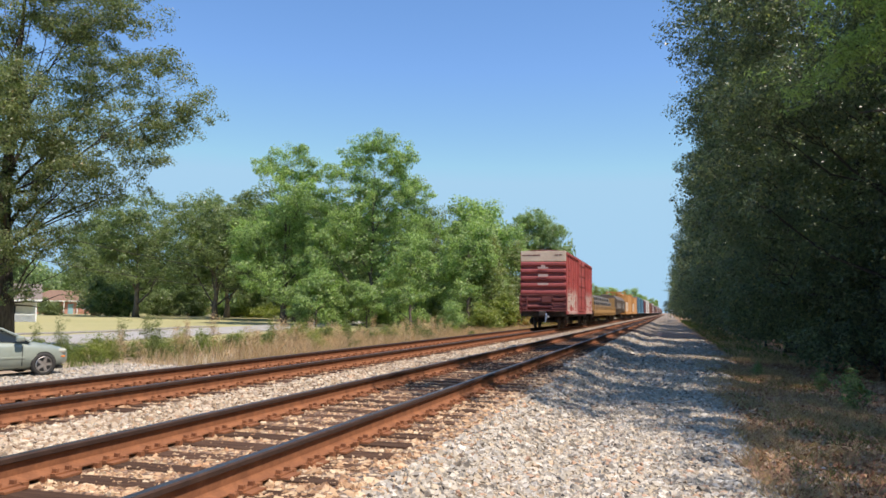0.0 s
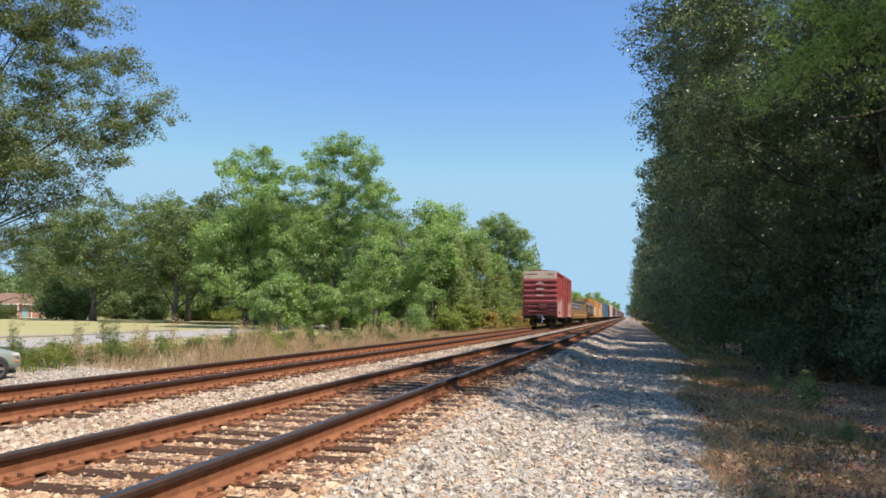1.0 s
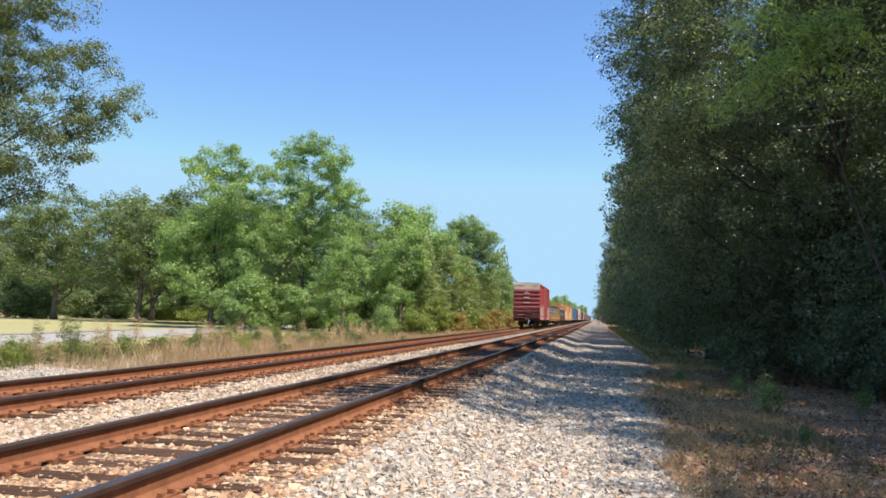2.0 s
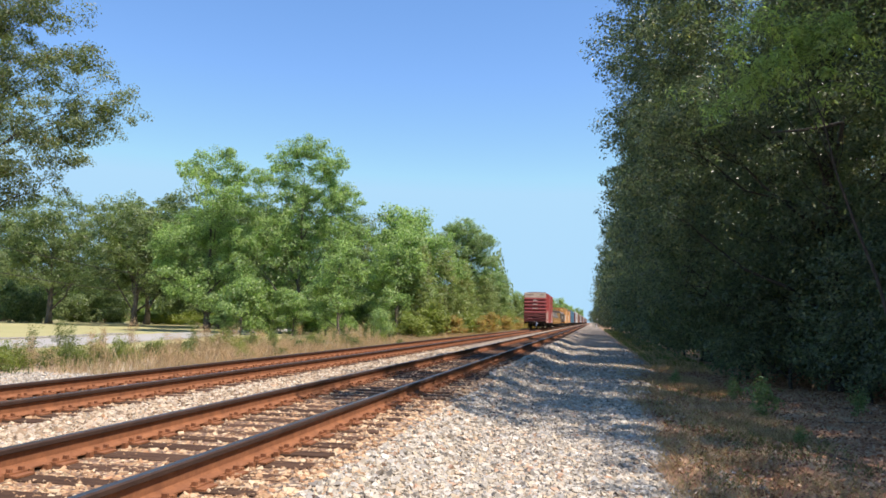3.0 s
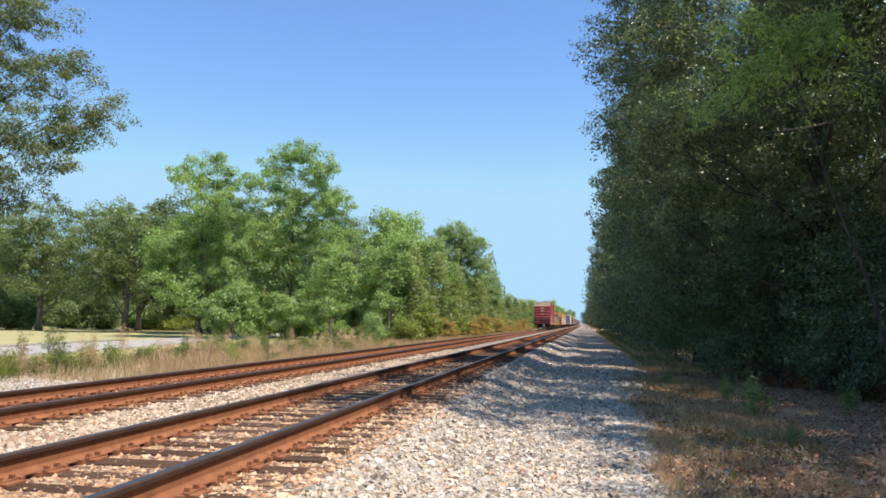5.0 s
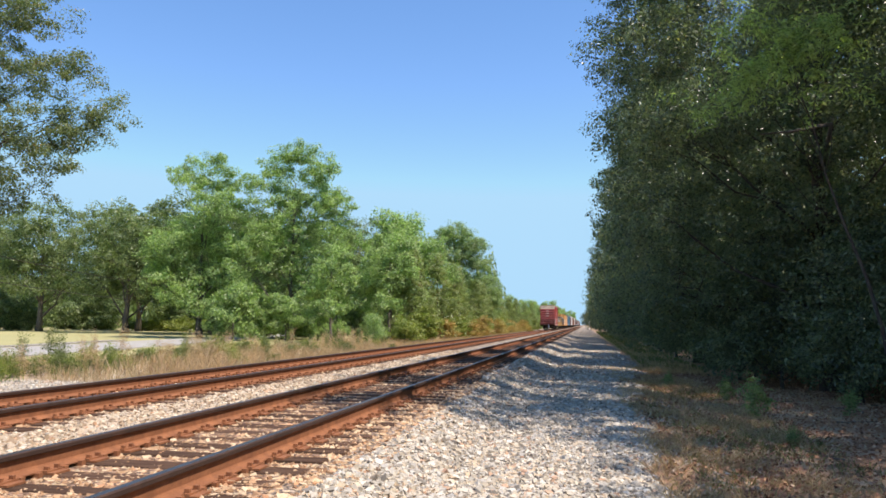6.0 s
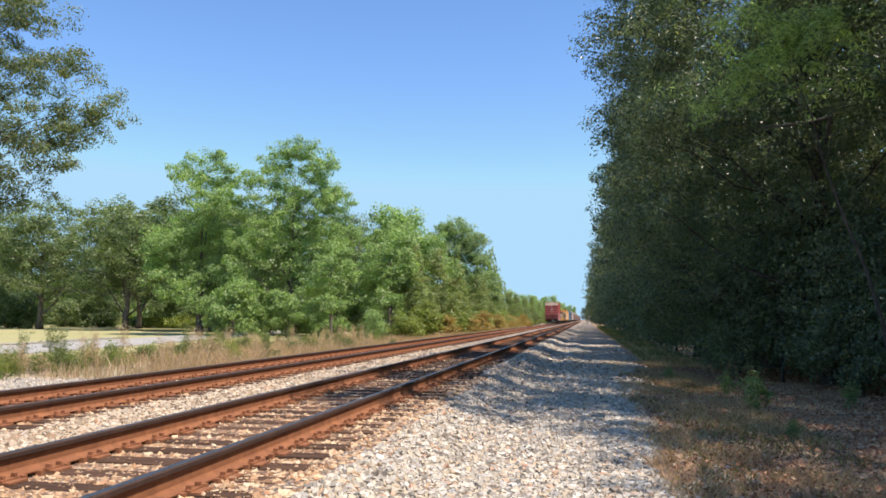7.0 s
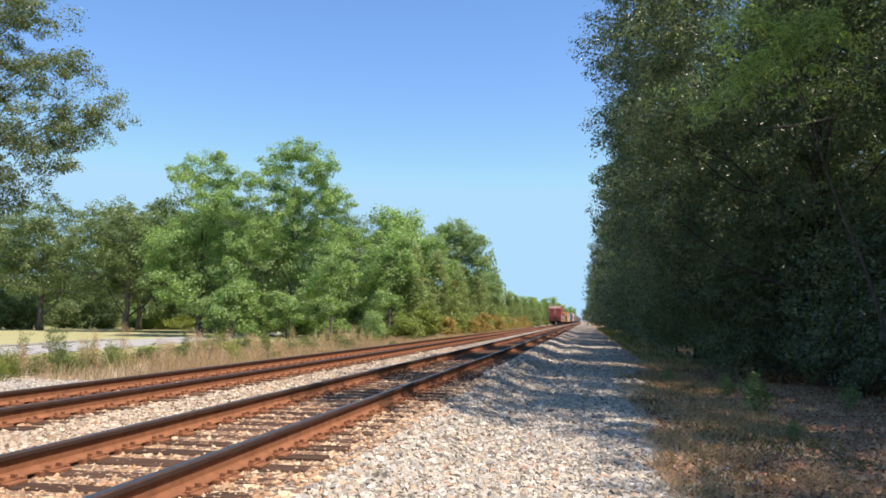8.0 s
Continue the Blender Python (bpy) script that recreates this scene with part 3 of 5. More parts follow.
for x, y, turn, s in ((-73.0, 128.0, 40, 1.1), (-64.0, 128.0, 140, 0.95), (-56.0, 126.0, 220, 1.1), (-48.0, 124.0, 300, 1.0), (-98.0, 100.5, 10, 0.45), (-92.0, 120.0, 10, 0.95), (-118.0, 142.0, 80, 0.9), (-40.0, 112.0, 100, 0.9), (-36.0, 100.0, 190, 0.8), (-84.0, 118.0, 60, 1.0), (-44.0, 140.0, 20, 1.3), (-34.0, 125.0, 130, 1.2), (-30.0, 108.0, 260, 1.0), (-32.5, 82.0, 15, 0.5), (-37.5, 84.0, 95, 0.55), (-27.5, 81.0, 175, 0.5), (-43.0, 86.0, 255, 0.5), (-23.5, 78.0, 335, 0.45), (-34.5, 90.0, 45, 0.6)):
    again(hedge, x, y, 0.0, turn, s)

BRUSH = [(0, 0, 1.0, 2.2, 1.2, 0.9), (1.6, 0.2, 0.7, 1.6, 1.0, 0.7), (-1.6, 0, 0.8, 1.6, 1.0, 0.7)]
brush = tree("brush", (-71.5, 112.0, 0.0), BRUSH, 0.05, 28, 90, 30, 0.3, 0.6, LEAF_YELLOW, BARK, "low yellow-green brush at the back of the lawn", "bush", shell=0.3, branches=20, group="lawn brush")
for i in range(12):
    again(brush, -68.0 + i * 3.3, 111.0 + 2.5 * math.sin(i * 1.9), 0.0, i * 83, 1.0 + 0.25 * math.sin(i * 2.3))

# trees along the far side of the tracks
LINE = lobes_round(10.6, 3.4, 9, 41, 0.12)
mixed = tree("verge_tree", (-18.5, 70.0, -0.3), LINE, 0.18, 25, 200, 70, 0.23, 0.72, LEAF_PECAN, BARK, "slender green verge tree along the railway", shell=0.35, group="verge trees")
for x, y, turn, s in ((-20.5, 78.0, 60, 1.33), (-23.0, 66.0, 20, 0.85), (-19.5, 88.0, 170, 1.38), (-22.5, 94.0, 100, 1.35), (-20.0, 118.0, 250, 1.0), (-18.5, 150.0, 40, 0.85), (-17.5, 185.0, 140, 0.85), (-17.0, 205.0, 15, 0.8), (-16.5, 240.0, 75, 0.9), (-17.0, 270.0, 155, 0.95), (-17.5, 330.0, 235, 1.1), (-17.5, 385.0, 300, 1.3), (-17.0, 440.0, 10, 1.2), (-17.0, 520.0, 80, 1.3), (-17.0, 620.0, 190, 1.4), (-16.0, 760.0, 250, 1.5), (-15.0, 920.0, 330, 1.6)):
    again(mixed, x, y, -0.3, turn, s)
CEDAR = [(0, 0, 7.6, 0.9, 0.9, 1.5), (0, 0, 5.4, 1.6, 1.6, 1.8), (0.2, 0, 3.4, 2.2, 2.2, 1.8), (-0.2, 0.1, 1.5, 2.5, 2.5, 1.5)]
cedar = tree("cedar_tree", (-16.6, 72.0, -0.3), CEDAR, 0.15, 27, 360, 46, 0.30, 0.55, LEAF_CEDAR, BARK_DARK, "feathery dull green cedar beside the tracks", aspect=0.22, shell=0.4, group="verge cedars")
for x, y, turn, s in ((-15.8, 80.0, 50, 1.05), (-15.6, 89.0, 120, 0.95), (-16.8, 97.0, 200, 1.1), (-15.2, 106.0, 260, 0.9), (-15.6, 114.0, 310, 1.0), (-15.0, 126.0, 30, 0.85), (-15.6, 136.0, 160, 0.95), (-15.0, 150.0, 80, 0.8), (-15.2, 168.0, 220, 0.85), (-15.0, 190.0, 280, 0.8), (-15.0, 215.0, 340, 0.9), (-15.0, 250.0, 60, 0.85), (-15.0, 300.0, 130, 1.0), (-15.0, 360.0, 210, 1.0)):
    again(cedar, x, y, -0.3, turn, s)
PINE = [(0, 0, 15.2, 2.6, 2.6, 1.6), (-1.8, 0, 13.4, 2.2, 2.2, 1.3), (2.0, 0, 13.2, 2.3, 2.3, 1.3), (0.2, 0, 11.6, 3.2, 3.0, 1.5), (2.8, 0, 10.4, 1.8, 1.8, 0.8), (-1.8, 0, 9.4, 2.6, 2.4, 1.2), (1.2, 0, 8.0, 2.6, 2.6, 1.4), (0, 0, 5.5, 2.8, 2.8, 2.0)]
PINE = [(x * 1.2, y, z, a * 1.22, b * 1.22, c) for x, y, z, a, b, c in PINE]
pine = tree("pine_tree", (-18.6, 108.0, -0.3), PINE, 0.24, 29, 660, 60, 0.42, 0.7, LEAF_PINE, BARK, "tall round-topped pine with dense blue-green needles", aspect=0.17, shell=0.4, group="pines")
again(pine, -16.2, 128.0, -0.3, 130, 0.62)
again(pine, -15.6, 122.0, -0.3, 40, 0.5)
SAPLING = [(0, 0, 2.0, 0.8, 0.8, 0.9), (0, 0, 1.1, 1.1, 1.1, 0.8)]
sap = tree("pine_sapling", (-17.2, 60.0, -0.3), SAPLING, 0.05, 33, 60, 60, 0.34, 0.6, LEAF_PECAN, BARK, "bright green young pine in the weeds", aspect=0.08, shell=0.3, group="saplings")
SUMAC = [(0, 0, 1.5, 1.0, 1.0, 0.9), (0.6, 0.2, 0.8, 0.9, 0.9, 0.7), (-0.6, 0, 0.8, 0.9, 0.9, 0.7)]
sumac = tree("sumac_bush", (-14.6, 78.0, -0.3), SUMAC, 0.04, 35, 90, 46, 0.16, 0.4, LEAF_RED, BARK, "reddish-brown sumac bush by the tracks", "bush", shell=0.3, group="sumac bushes")
for i in range(15):
    again(sumac, -13.4 + 0.7 * math.sin(i * 2.1), 88.0 + i * 6.2, -0.3, i * 67, 0.9 + 0.35 * math.sin(i * 1.7))
green = tree("verge_bush", (-16.2, 66.0, -0.3), SUMAC, 0.04, 37, 90, 46, 0.16, 0.42, LEAF_YELLOW, BARK, "yellow-green bush at the edge of the verge", "bush", shell=0.3, group="verge bushes")
for i in range(14):
    again(green, -15.0 + 1.0 * math.sin(i * 2.9), 62.0 + i * 6.8, -0.3, i * 71, 1.0 + 0.5 * math.sin(i * 2.3))

# far woods closing the lawn
far_shrub = tree("shrub", (-150.0, 165.0, 0.0), HEDGE, 0.16, 24, 130, 24, 0.6, 1.2, LEAF_FAR, BARK, "distant green thicket behind the lawn", "shrub", shell=0.35, branches=10, group="lawn shrubs")
for i in range(26):
    again(far_shrub, -210 + i * 7.4, 176 + 26 * math.sin(i * 1.9), 0.0, i * 77, 1.7 + 0.4 * math.sin(i * 2.7), 2.1 + 0.5 * math.sin(i * 1.3))

# the wood on the near side: crowns stand like a wall over the path
def wall_lobes(seed, height, out, deep, low):
    rs = np.random.default_rng(seed)
    lobes = []
    for z in np.arange(low, height, 2.3):
        for k in range(3):
            r = rs.uniform(1.7, 2.6)
            x = -out + r + (0, 3.0, 6.0)[k] + rs.uniform(-0.5, 0.7) * (k > 0) + 0.7 * max(0, z - 12.6)
            lobes.append((x, (k - 1) * deep * 0.5 * rs.choice((-1, 1)) + rs.normal() * 0.9, z + rs.uniform(-0.5, 0.5), r, r * 1.1, r * 0.72))
    return lobes


WOOD_A = wall_lobes(51, 17.5, 6.4, 3.0, 2.6) + [(-4.2, 0, 9.6, 2.3, 2.3, 1.6), (-4.0, 0.6, 12.2, 2.3, 2.3, 1.6), (-3.7, -1.0, 7.0, 2.2, 2.2, 1.5), (-2.8, 0, 14.2, 2.2, 2.2, 1.3)]
wood_a = tree("woodland_tree", (6.4, 21.6, -0.1), WOOD_A, 0.24, 61, 1500, 110, 0.10, 0.5, LEAF_WOOD, BARK_DARK, "dense dark woodland tree overhanging the gravel path", group="woodland trees", airy=(8.5, 0.22), limb=0.32, shell=0.3, branches=200)
WOOD_B = wall_lobes(53, 16.0, 4.2, 3.4, 2.0)
wood_b = tree("woodland_tree", (9.6, 18.6, -0.1), WOOD_B, 0.22, 63, 1100, 110, 0.10, 0.5, LEAF_WOOD, BARK_DARK, "dense dark woodland tree with low boughs", group="woodland trees", limb=0.32, shell=0.3, branches=200)
for src, x, y, sy, sx in ((wood_a, 6.6, 29.0, -1, 1), (wood_b, 5.4, 37.0, 1, 1), (wood_b, 14.5, 23.5, -1, 1.1), (wood_b, 10.0, 28.0, -1, 1.0)):
    copy_thing(src, Matrix.LocRotScale((x, y, -0.1), Euler((0, 0, radians(8 * sy))), (sx, sx * (1.0 + 0.08 * sy), sx)))
far_a = tree("woodland_tree", (6.9, 48.0, -0.1), WOOD_A, 0.26, 62, 520, 60, 0.2, 0.66, LEAF_WOOD, BARK_DARK, "dense dark woodland tree further along the path", group="woodland trees", shell=0.4, branches=40)
far_b = tree("woodland_tree", (5.5, 57.0, -0.1), WOOD_B, 0.24, 64, 500, 60, 0.2, 0.66, LEAF_WOOD, BARK_DARK, "dense dark woodland tree further along the path", group="woodland trees", shell=0.4, branches=40)
for src, x, y, sy, sx in ((far_a, 6.9, 68.0, -1, 1), (far_b, 5.5, 80.0, 1, 1), (far_a, 7.2, 95.0, 1, 1), (far_b, 5.8, 115.0, -1, 1.1), (far_a, 7.6, 140.0, -1, 1.1), (far_b, 6.4, 170.0, 1, 1.2), (far_a, 8.2, 210.0, 1, 1.2), (far_b, 7.0, 265.0, -1, 1.4), (far_a, 9.5, 340.0, -1, 1.5), (far_b, 8.0, 440.0, 1, 1.7), (far_b, 6.5, 320.0, 1, 1.1), (far_b, 6.0, 520.0, -1, 1.2), (far_b, 5.5, 700.0, 1, 1.2), (far_b, 5.0, 950.0, -1, 1.3),
                          (far_a, 15.5, 16.0, 1, 1.0), (far_a, 13.5, 31.0, 1, 1.1), (far_b, 13.5, 9.5, -1, 1.0), (far_b, 13.0, 3.5, 1, 0.95), (far_b, 9.0, 36.5, -1, 1.0), (far_b, 9.0, 44.0, 1, 1.0), (far_a, 10.4, 52.5, -1, 1.0), (far_b, 8.8, 62.5, 1, 1.0), (far_b, 8.8, 74.0, -1, 1.05), (far_a, 10.0, 87.0, 1, 1.05), (far_b, 9.0, 105.0, -1, 1.1), (far_b, 9.2, 127.0, 1, 1.15), (far_a, 10.5, 155.0, -1, 1.2)):
    copy_thing(src, Matrix.LocRotScale((x, y, -0.1), Euler((0, 0, radians(8 * sy))), (sx, sx * (1.0 + 0.08 * sy), sx)))
part("dead_limb", Geo().tube([(0.0, 0.0, 6.0), (-0.80, -3.40, 6.30), (-1.89, -4.30, 5.94), (-2.60, -4.60, 5.83)], [0.05, 0.045, 0.035, 0.012], 6), BARK, wood_a, "bare pale grey limb", smooth_shade=True)
# tall ones whose high boughs shade the path
HIGH = [(-5.0, -1.0, 12.3, 1.7, 1.7, 0.8), (-4.6, 1.4, 13.2, 1.8, 1.8, 0.9), (-3.0, -0.6, 12.6, 2.0, 2.0, 1.0), (-3.4, 3.0, 13.6, 1.9, 1.9, 0.9), (-1.6, 1.0, 14.0, 2.3, 2.3, 1.2), (-1.0, -2.2, 12.0, 1.9, 1.9, 1.0), (0.8, 0.5, 14.8, 2.8, 2.8, 1.6), (1.2, -0.8, 11.5, 2.6, 2.6, 1.6), (2.5, 0, 8.5, 2.4, 2.4, 1.6), (3.0, 0.6, 5.4, 2.0, 2.0, 1.4)]
high = tree("woodland_tree", (7.0, 15.2, -0.1), HIGH, 0.22, 69, 430, 60, 0.15, 0.5, LEAF_WOOD, BARK_DARK, "tall woodland tree with high boughs over the path", group="woodland trees", shell=0.2, branches=120)
for x, y, turn, s in ((12.2, 6.2, 6, 0.95), (11.6, 3.6, -10, 0.85), (10.4, 11.4, -25, 0.9), (7.6, 10.4, 5, 1.0)):
    again(high, x, y, -0.1, turn, s)
UNDER = [(0, 0, 2.6, 1.7, 1.7, 1.6), (1.0, 0.5, 1.3, 1.6, 1.6, 1.2), (-0.9, -0.4, 1.2, 1.5, 1.5, 1.1), (0, 0, 4.0, 1.3, 1.3, 1.2)]
under = tree("understory_bush", (6.9, 22.5, -0.12), UNDER, 0.06, 65, 280, 44, 0.11, 0.42, LEAF_WOOD, BARK_DARK, "shaded leafy bush at the edge of the wood", "bush", group="woodland bushes", shell=0.3)
for x, y, turn, s in ((8.6, 20.0, 40, 1.0), (10.4, 18.5, 110, 1.1), (5.6, 27.0, 200, 1.0), (5.0, 31.5, 260, 1.0), (5.0, 37.0, 330, 1.15), (4.9, 43.0, 80, 1.1), (4.8, 51.0, 150, 1.2), (4.8, 61.0, 220, 1.3), (4.8, 73.0, 300, 1.4), (5.0, 90.0, 10, 1.6), (4.6, 108.0, 120, 1.7), (4.6, 130.0, 230, 1.9), (4.8, 160.0, 340, 2.1), (4.8, 200.0, 90, 2.4), (4.8, 255.0, 200, 2.8), (4.6, 330.0, 310, 3.2), (8.2, 25.0, 60, 1.3), (11.8, 20.5, 250, 1.4), (7.5, 30.0, 20, 1.4), (12.5, 16.0, 300, 1.2), (6.2, 18.8, 75, 0.8), (7.6, 17.6, 190, 0.85), (5.3, 22.2, 140, 0.85), (4.8, 25.4, 20, 0.85), (9.2, 16.4, 310, 0.9), (6.6, 20.4, 240, 1.0), (10.8, 15.2, 90, 0.9)):
    again(under, x, y, -0.12, turn, s)
LOCUST = [(0, 0, 6.2, 0.8, 0.8, 0.5), (0.9, 0.3, 6.6, 0.8, 0.8, 0.5), (-0.7, -0.2, 5.6, 0.5, 0.5, 0.35), (1.6, 0.4, 5.9, 0.7, 0.7, 0.45), (1.3, 0, 7.2, 0.9, 0.9, 0.5), (0.3, 0.2, 7.3, 0.8, 0.8, 0.5)]
tree("locust_tree", (5.6, 15.2, -0.1), [(l[0] - 2.7, l[1] - 1.2, *l[2:]) for l in LOCUST], 0.05, 67, 64, 64, 0.12, 0.27, LEAF_LIME, BARK_DARK, "slender locust with bright feathery leaves", shell=0.2, aspect=0.3, spray=1.7, tumble=0.4, top=6.4, lean=(-1.9, -0.9))


# ---- railway tracks ----
RAIL_PROFILE = [(-0.076, -0.185), (0.076, -0.185), (0.076, -0.175), (0.02, -0.155), (0.009, -0.14), (0.009, -0.055), (0.035, -0.043), (0.037, -0.012), (0.026, -0.001), (-0.026, -0.001), (-0.037, -0.012), (-0.035, -0.043), (-0.009, -0.055), (-0.009, -0.14), (-0.02, -0.155), (-0.076, -0.175)]
RAIL_SLOTS = [0, 0, 0, 0, 0, 1, 1, 1, 2, 1, 1, 1, 0, 0, 0, 0]
rail_mesh = Geo().prism(RAIL_PROFILE, -30, 1200, mis=RAIL_SLOTS).mesh("rail", [RUST, RAIL_HEAD, RAIL_TOP])


def tie_mesh(seed):
    rs = np.random.default_rng(seed)
    g = Geo().box(-1.3, 1.3, -0.115, 0.115, -0.18, 0.0, c=0.012)
    g.v = [(x + rs.normal() * 0.006, y + rs.normal() * 0.006, z + (rs.normal() * 0.004 if z > -0.1 else 0)) for x, y, z in g.v]
    return g.mesh("tie", TIE_WOOD)


def plate_mesh():
    """A tie plate with its shoulders, four spikes and the rail anchors beside the tie."""
    g = Geo().box(-0.19, 0.19, -0.095, 0.095, 0.0, 0.016)
    for s in (-1, 1):
        g.box(s * 0.105 - 0.02, s * 0.105 + 0.02, -0.095, 0.095, 0.016, 0.03)
        for y in (-0.06, 0.06):
            g.box(s * 0.095 - 0.02, s * 0.095 + 0.02, y - 0.012, y + 0.012, 0.02, 0.058)
        g.box(-0.115, 0.115, s * 0.15 - 0.024, s * 0.15 + 0.024, -0.035, 0.026)
    return g.mesh("tie_plate", RUST)


TIES, PLATE = [tie_mesh(s) for s in range(5)], plate_mesh()
TIE_TOP = RAIL_TOP_Z - 0.185 - 0.018


def railroad_track(cx, label, single_to):
    root = new("railroad_track")
    root.location = (cx, 0, 0)
    tagged(root, label, "railway track", "railway tracks")
    for s in (-1, 1):
        part("rail", rail_mesh, None, root, "rusty steel rail with a polished top", pose(s * GAUGE / 2, 0, RAIL_TOP_Z))
    rs = np.random.default_rng(int(-cx * 100))
    y, rest, plates = -12.0, Geo(), Geo()
    while y < 420:
        dx, rz = rs.normal() * 0.025, rs.normal() * 0.5
        if y < single_to:
            t = part("tie", TIES[rs.integers(5)], None, root, m=pose(dx, y, TIE_TOP + rs.normal() * 0.004, 0, 0, rz))
            for s in (-1, 1):
                part("tie_plate", PLATE, None, t, m=pose(s * GAUGE / 2 - dx, 0, 0.002))
        else:
            rest.box(dx - 1.3, dx + 1.3, y - 0.115, y + 0.115, TIE_TOP - 0.18, TIE_TOP)
            if y < 130:
                for s in (-1, 1):
                    plates.box(s * GAUGE / 2 - 0.19, s * GAUGE / 2 + 0.19, y - 0.17, y + 0.17, TIE_TOP, TIE_TOP + 0.03)
        y += 0.5 + rs.normal() * 0.012
    tagged(part("tie", rest, TIE_WOOD, root), kind="stuff")
    tagged(part("tie_plate", plates, RUST, root), kind="stuff")


railroad_track(TRACKS[0], "rusty main-line track on weathered wooden ties", 62)
railroad_track(TRACKS[1], "rusty second track on weathered wooden ties", 62)


# ---- loose ballast stones ----
def stones(name, x0, x1, y0, y1, count, size, mat, seed, label, sink=0.3, near=1.6, floor=bed_height):
    """Angular crushed stones strewn over the ballast bed, denser towards y0."""
    rs = np.random.default_rng(seed)
    base = np.array([(x, y, z) for z in (-0.42, 0.42) for y in (-0.42, 0.42) for x in (-0.42, 0.42)])
    tris = np.array([(0, 2, 3), (0, 3, 1), (4, 5, 7), (4, 7, 6), (0, 1, 5), (0, 5, 4), (2, 6, 7), (2, 7, 3), (0, 4, 6), (0, 6, 2), (1, 3, 7), (1, 7, 5)])
    shapes = base[None] * rs.uniform(0.55, 1.3, (40, 8, 1)) * rs.uniform(0.55, 1.35, (40, 1, 3)) + rs.normal(size=(40, 8, 3)) * 0.07
    n = count
    x = rs.uniform(x0, x1, n)
    y = y0 + (y1 - y0) * rs.uniform(0, 1, n) ** near
    for cx in TRACKS:
        for s in (-1, 1):
            keep = np.abs(x - (cx + s * GAUGE / 2)) > 0.10
            x, y = x[keep], y[keep]
    if x1 in (1.1, 2.05):
        keep = x < 0.95 + spread(y) - (0.17 * np.sin(0.9 * y) + 0.11 * np.sin(2.3 * y + 1)) + rs.exponential(0.12, len(x))
        x, y = x[keep], y[keep]
    n = len(x)
    sz = size * rs.uniform(0.55, 1.35, (n, 1, 1))
    q = rs.normal(size=(n, 4))
    q /= np.linalg.norm(q, axis=1)[:, None]
    w, a, b, c = q.T
    R = np.stack([1 - 2 * (b * b + c * c), 2 * (a * b - c * w), 2 * (a * c + b * w), 2 * (a * b + c * w), 1 - 2 * (a * a + c * c), 2 * (b * c - a * w), 2 * (a * c - b * w), 2 * (b * c + a * w), 1 - 2 * (a * a + b * b)], -1).reshape(n, 3, 3)
    v = np.einsum("nij,nkj->nki", R, shapes[rs.integers(40, size=n)] * sz) * np.array([1, 1, 0.8])
    z = floor(x, y) + sz[:, 0, 0] * (0.5 - sink) - 0.012
    v += np.stack([x, y, z], -1)[:, None]
    f = (tris[None] + 8 * np.arange(n)[:, None, None]).reshape(-1, 3)
    return tagged(new(name, array_mesh(name, v.reshape(-1, 3), f, mat)), label, "gravel", kind="stuff")


stones("ballast_stones", -2.05, 1.1, 4.2, 20.0, 31000, 0.05, STONE, 71, "angular pale grey crushed stones beside the track")
stones("ballast_stones", -6.1, -4.8, 5.0, 34.0, 17500, 0.056, STONE_TAN, 72, "pale crushed stones between the two tracks")
stones("ballast_stones", -4.85, -2.7, 4.2, 24.0, 17000, 0.054, STONE_RUSTY, 73, "rust-stained crushed stones between the ties", 0.6)
stones("ballast_stones", -2.75, -1.85, 4.2, 24.0, 5200, 0.048, STONE_RUSTY, 75, "rusty tan crushed stones over the tie ends", 0.45)
stones("ballast_stones", -8.7, -6.0, 6.0, 30.0, 12000, 0.054, STONE_RUSTY, 74, "rust-stained crushed stones of the second track", 0.6)


stones("ballast_stones", -2.3, 2.05, 17.0, 48.0, 13500, 0.07, STONE, 76, "pale crushed stones further along the path", 0.3, 1.3)
stones("ballast_stones", 0.9, 1.75, 4.2, 30.0, 1500, 0.055, STONE, 77, "stray stones spilled into the leaf litter", 0.3, 1.5, land)
stones("pullout_stones", -16.8, -12.6, 11.0, 20.5, 6500, 0.05, STONE, 78, "loose pale stones on the gravel pull-out", 0.25, 1.0, lambda x, y: land(x, y) + 0.06)


# ---- grass, weeds and leaf litter ----
def blades(name, xy, zs, height, width, mat, seed, label, category="grass", lean=0.35):
    rs = np.random.default_rng(seed)
    n = len(xy)
    base = np.column_stack([xy, zs])
    ang = rs.uniform(0, math.tau, n)
    side = np.column_stack([np.cos(ang), np.sin(ang), np.zeros(n)]) * width / 2
    h = height * rs.uniform(0.45, 1.3, (n, 1))
    tip = base + np.column_stack([rs.normal(size=(n, 2)) * lean, np.ones(n)]) * h
    mid = base * 0.5 + tip * 0.5 + np.array([0, 0, 0.08]) * h
    v = np.stack([base - side, base + side, mid + side * 0.7, tip, mid - side * 0.7], 1).reshape(-1, 3)
    return tagged(new(name, array_mesh(name, v, np.arange(n * 5).reshape(n, 5), mat)), label, category, kind="stuff")


def scatter(n, x0, x1, y0, y1, seed, patch=0.0, power=1.0):
    rs = np.random.default_rng(seed)
    x, y = rs.uniform(x0, x1, n), y0 + (y1 - y0) * rs.uniform(0, 1, n) ** power
    if patch:
        keep = wave(x, y, patch) + rs.normal(size=n) * 0.5 > 0.1
        x, y = x[keep], y[keep]
    return np.column_stack([x, y])


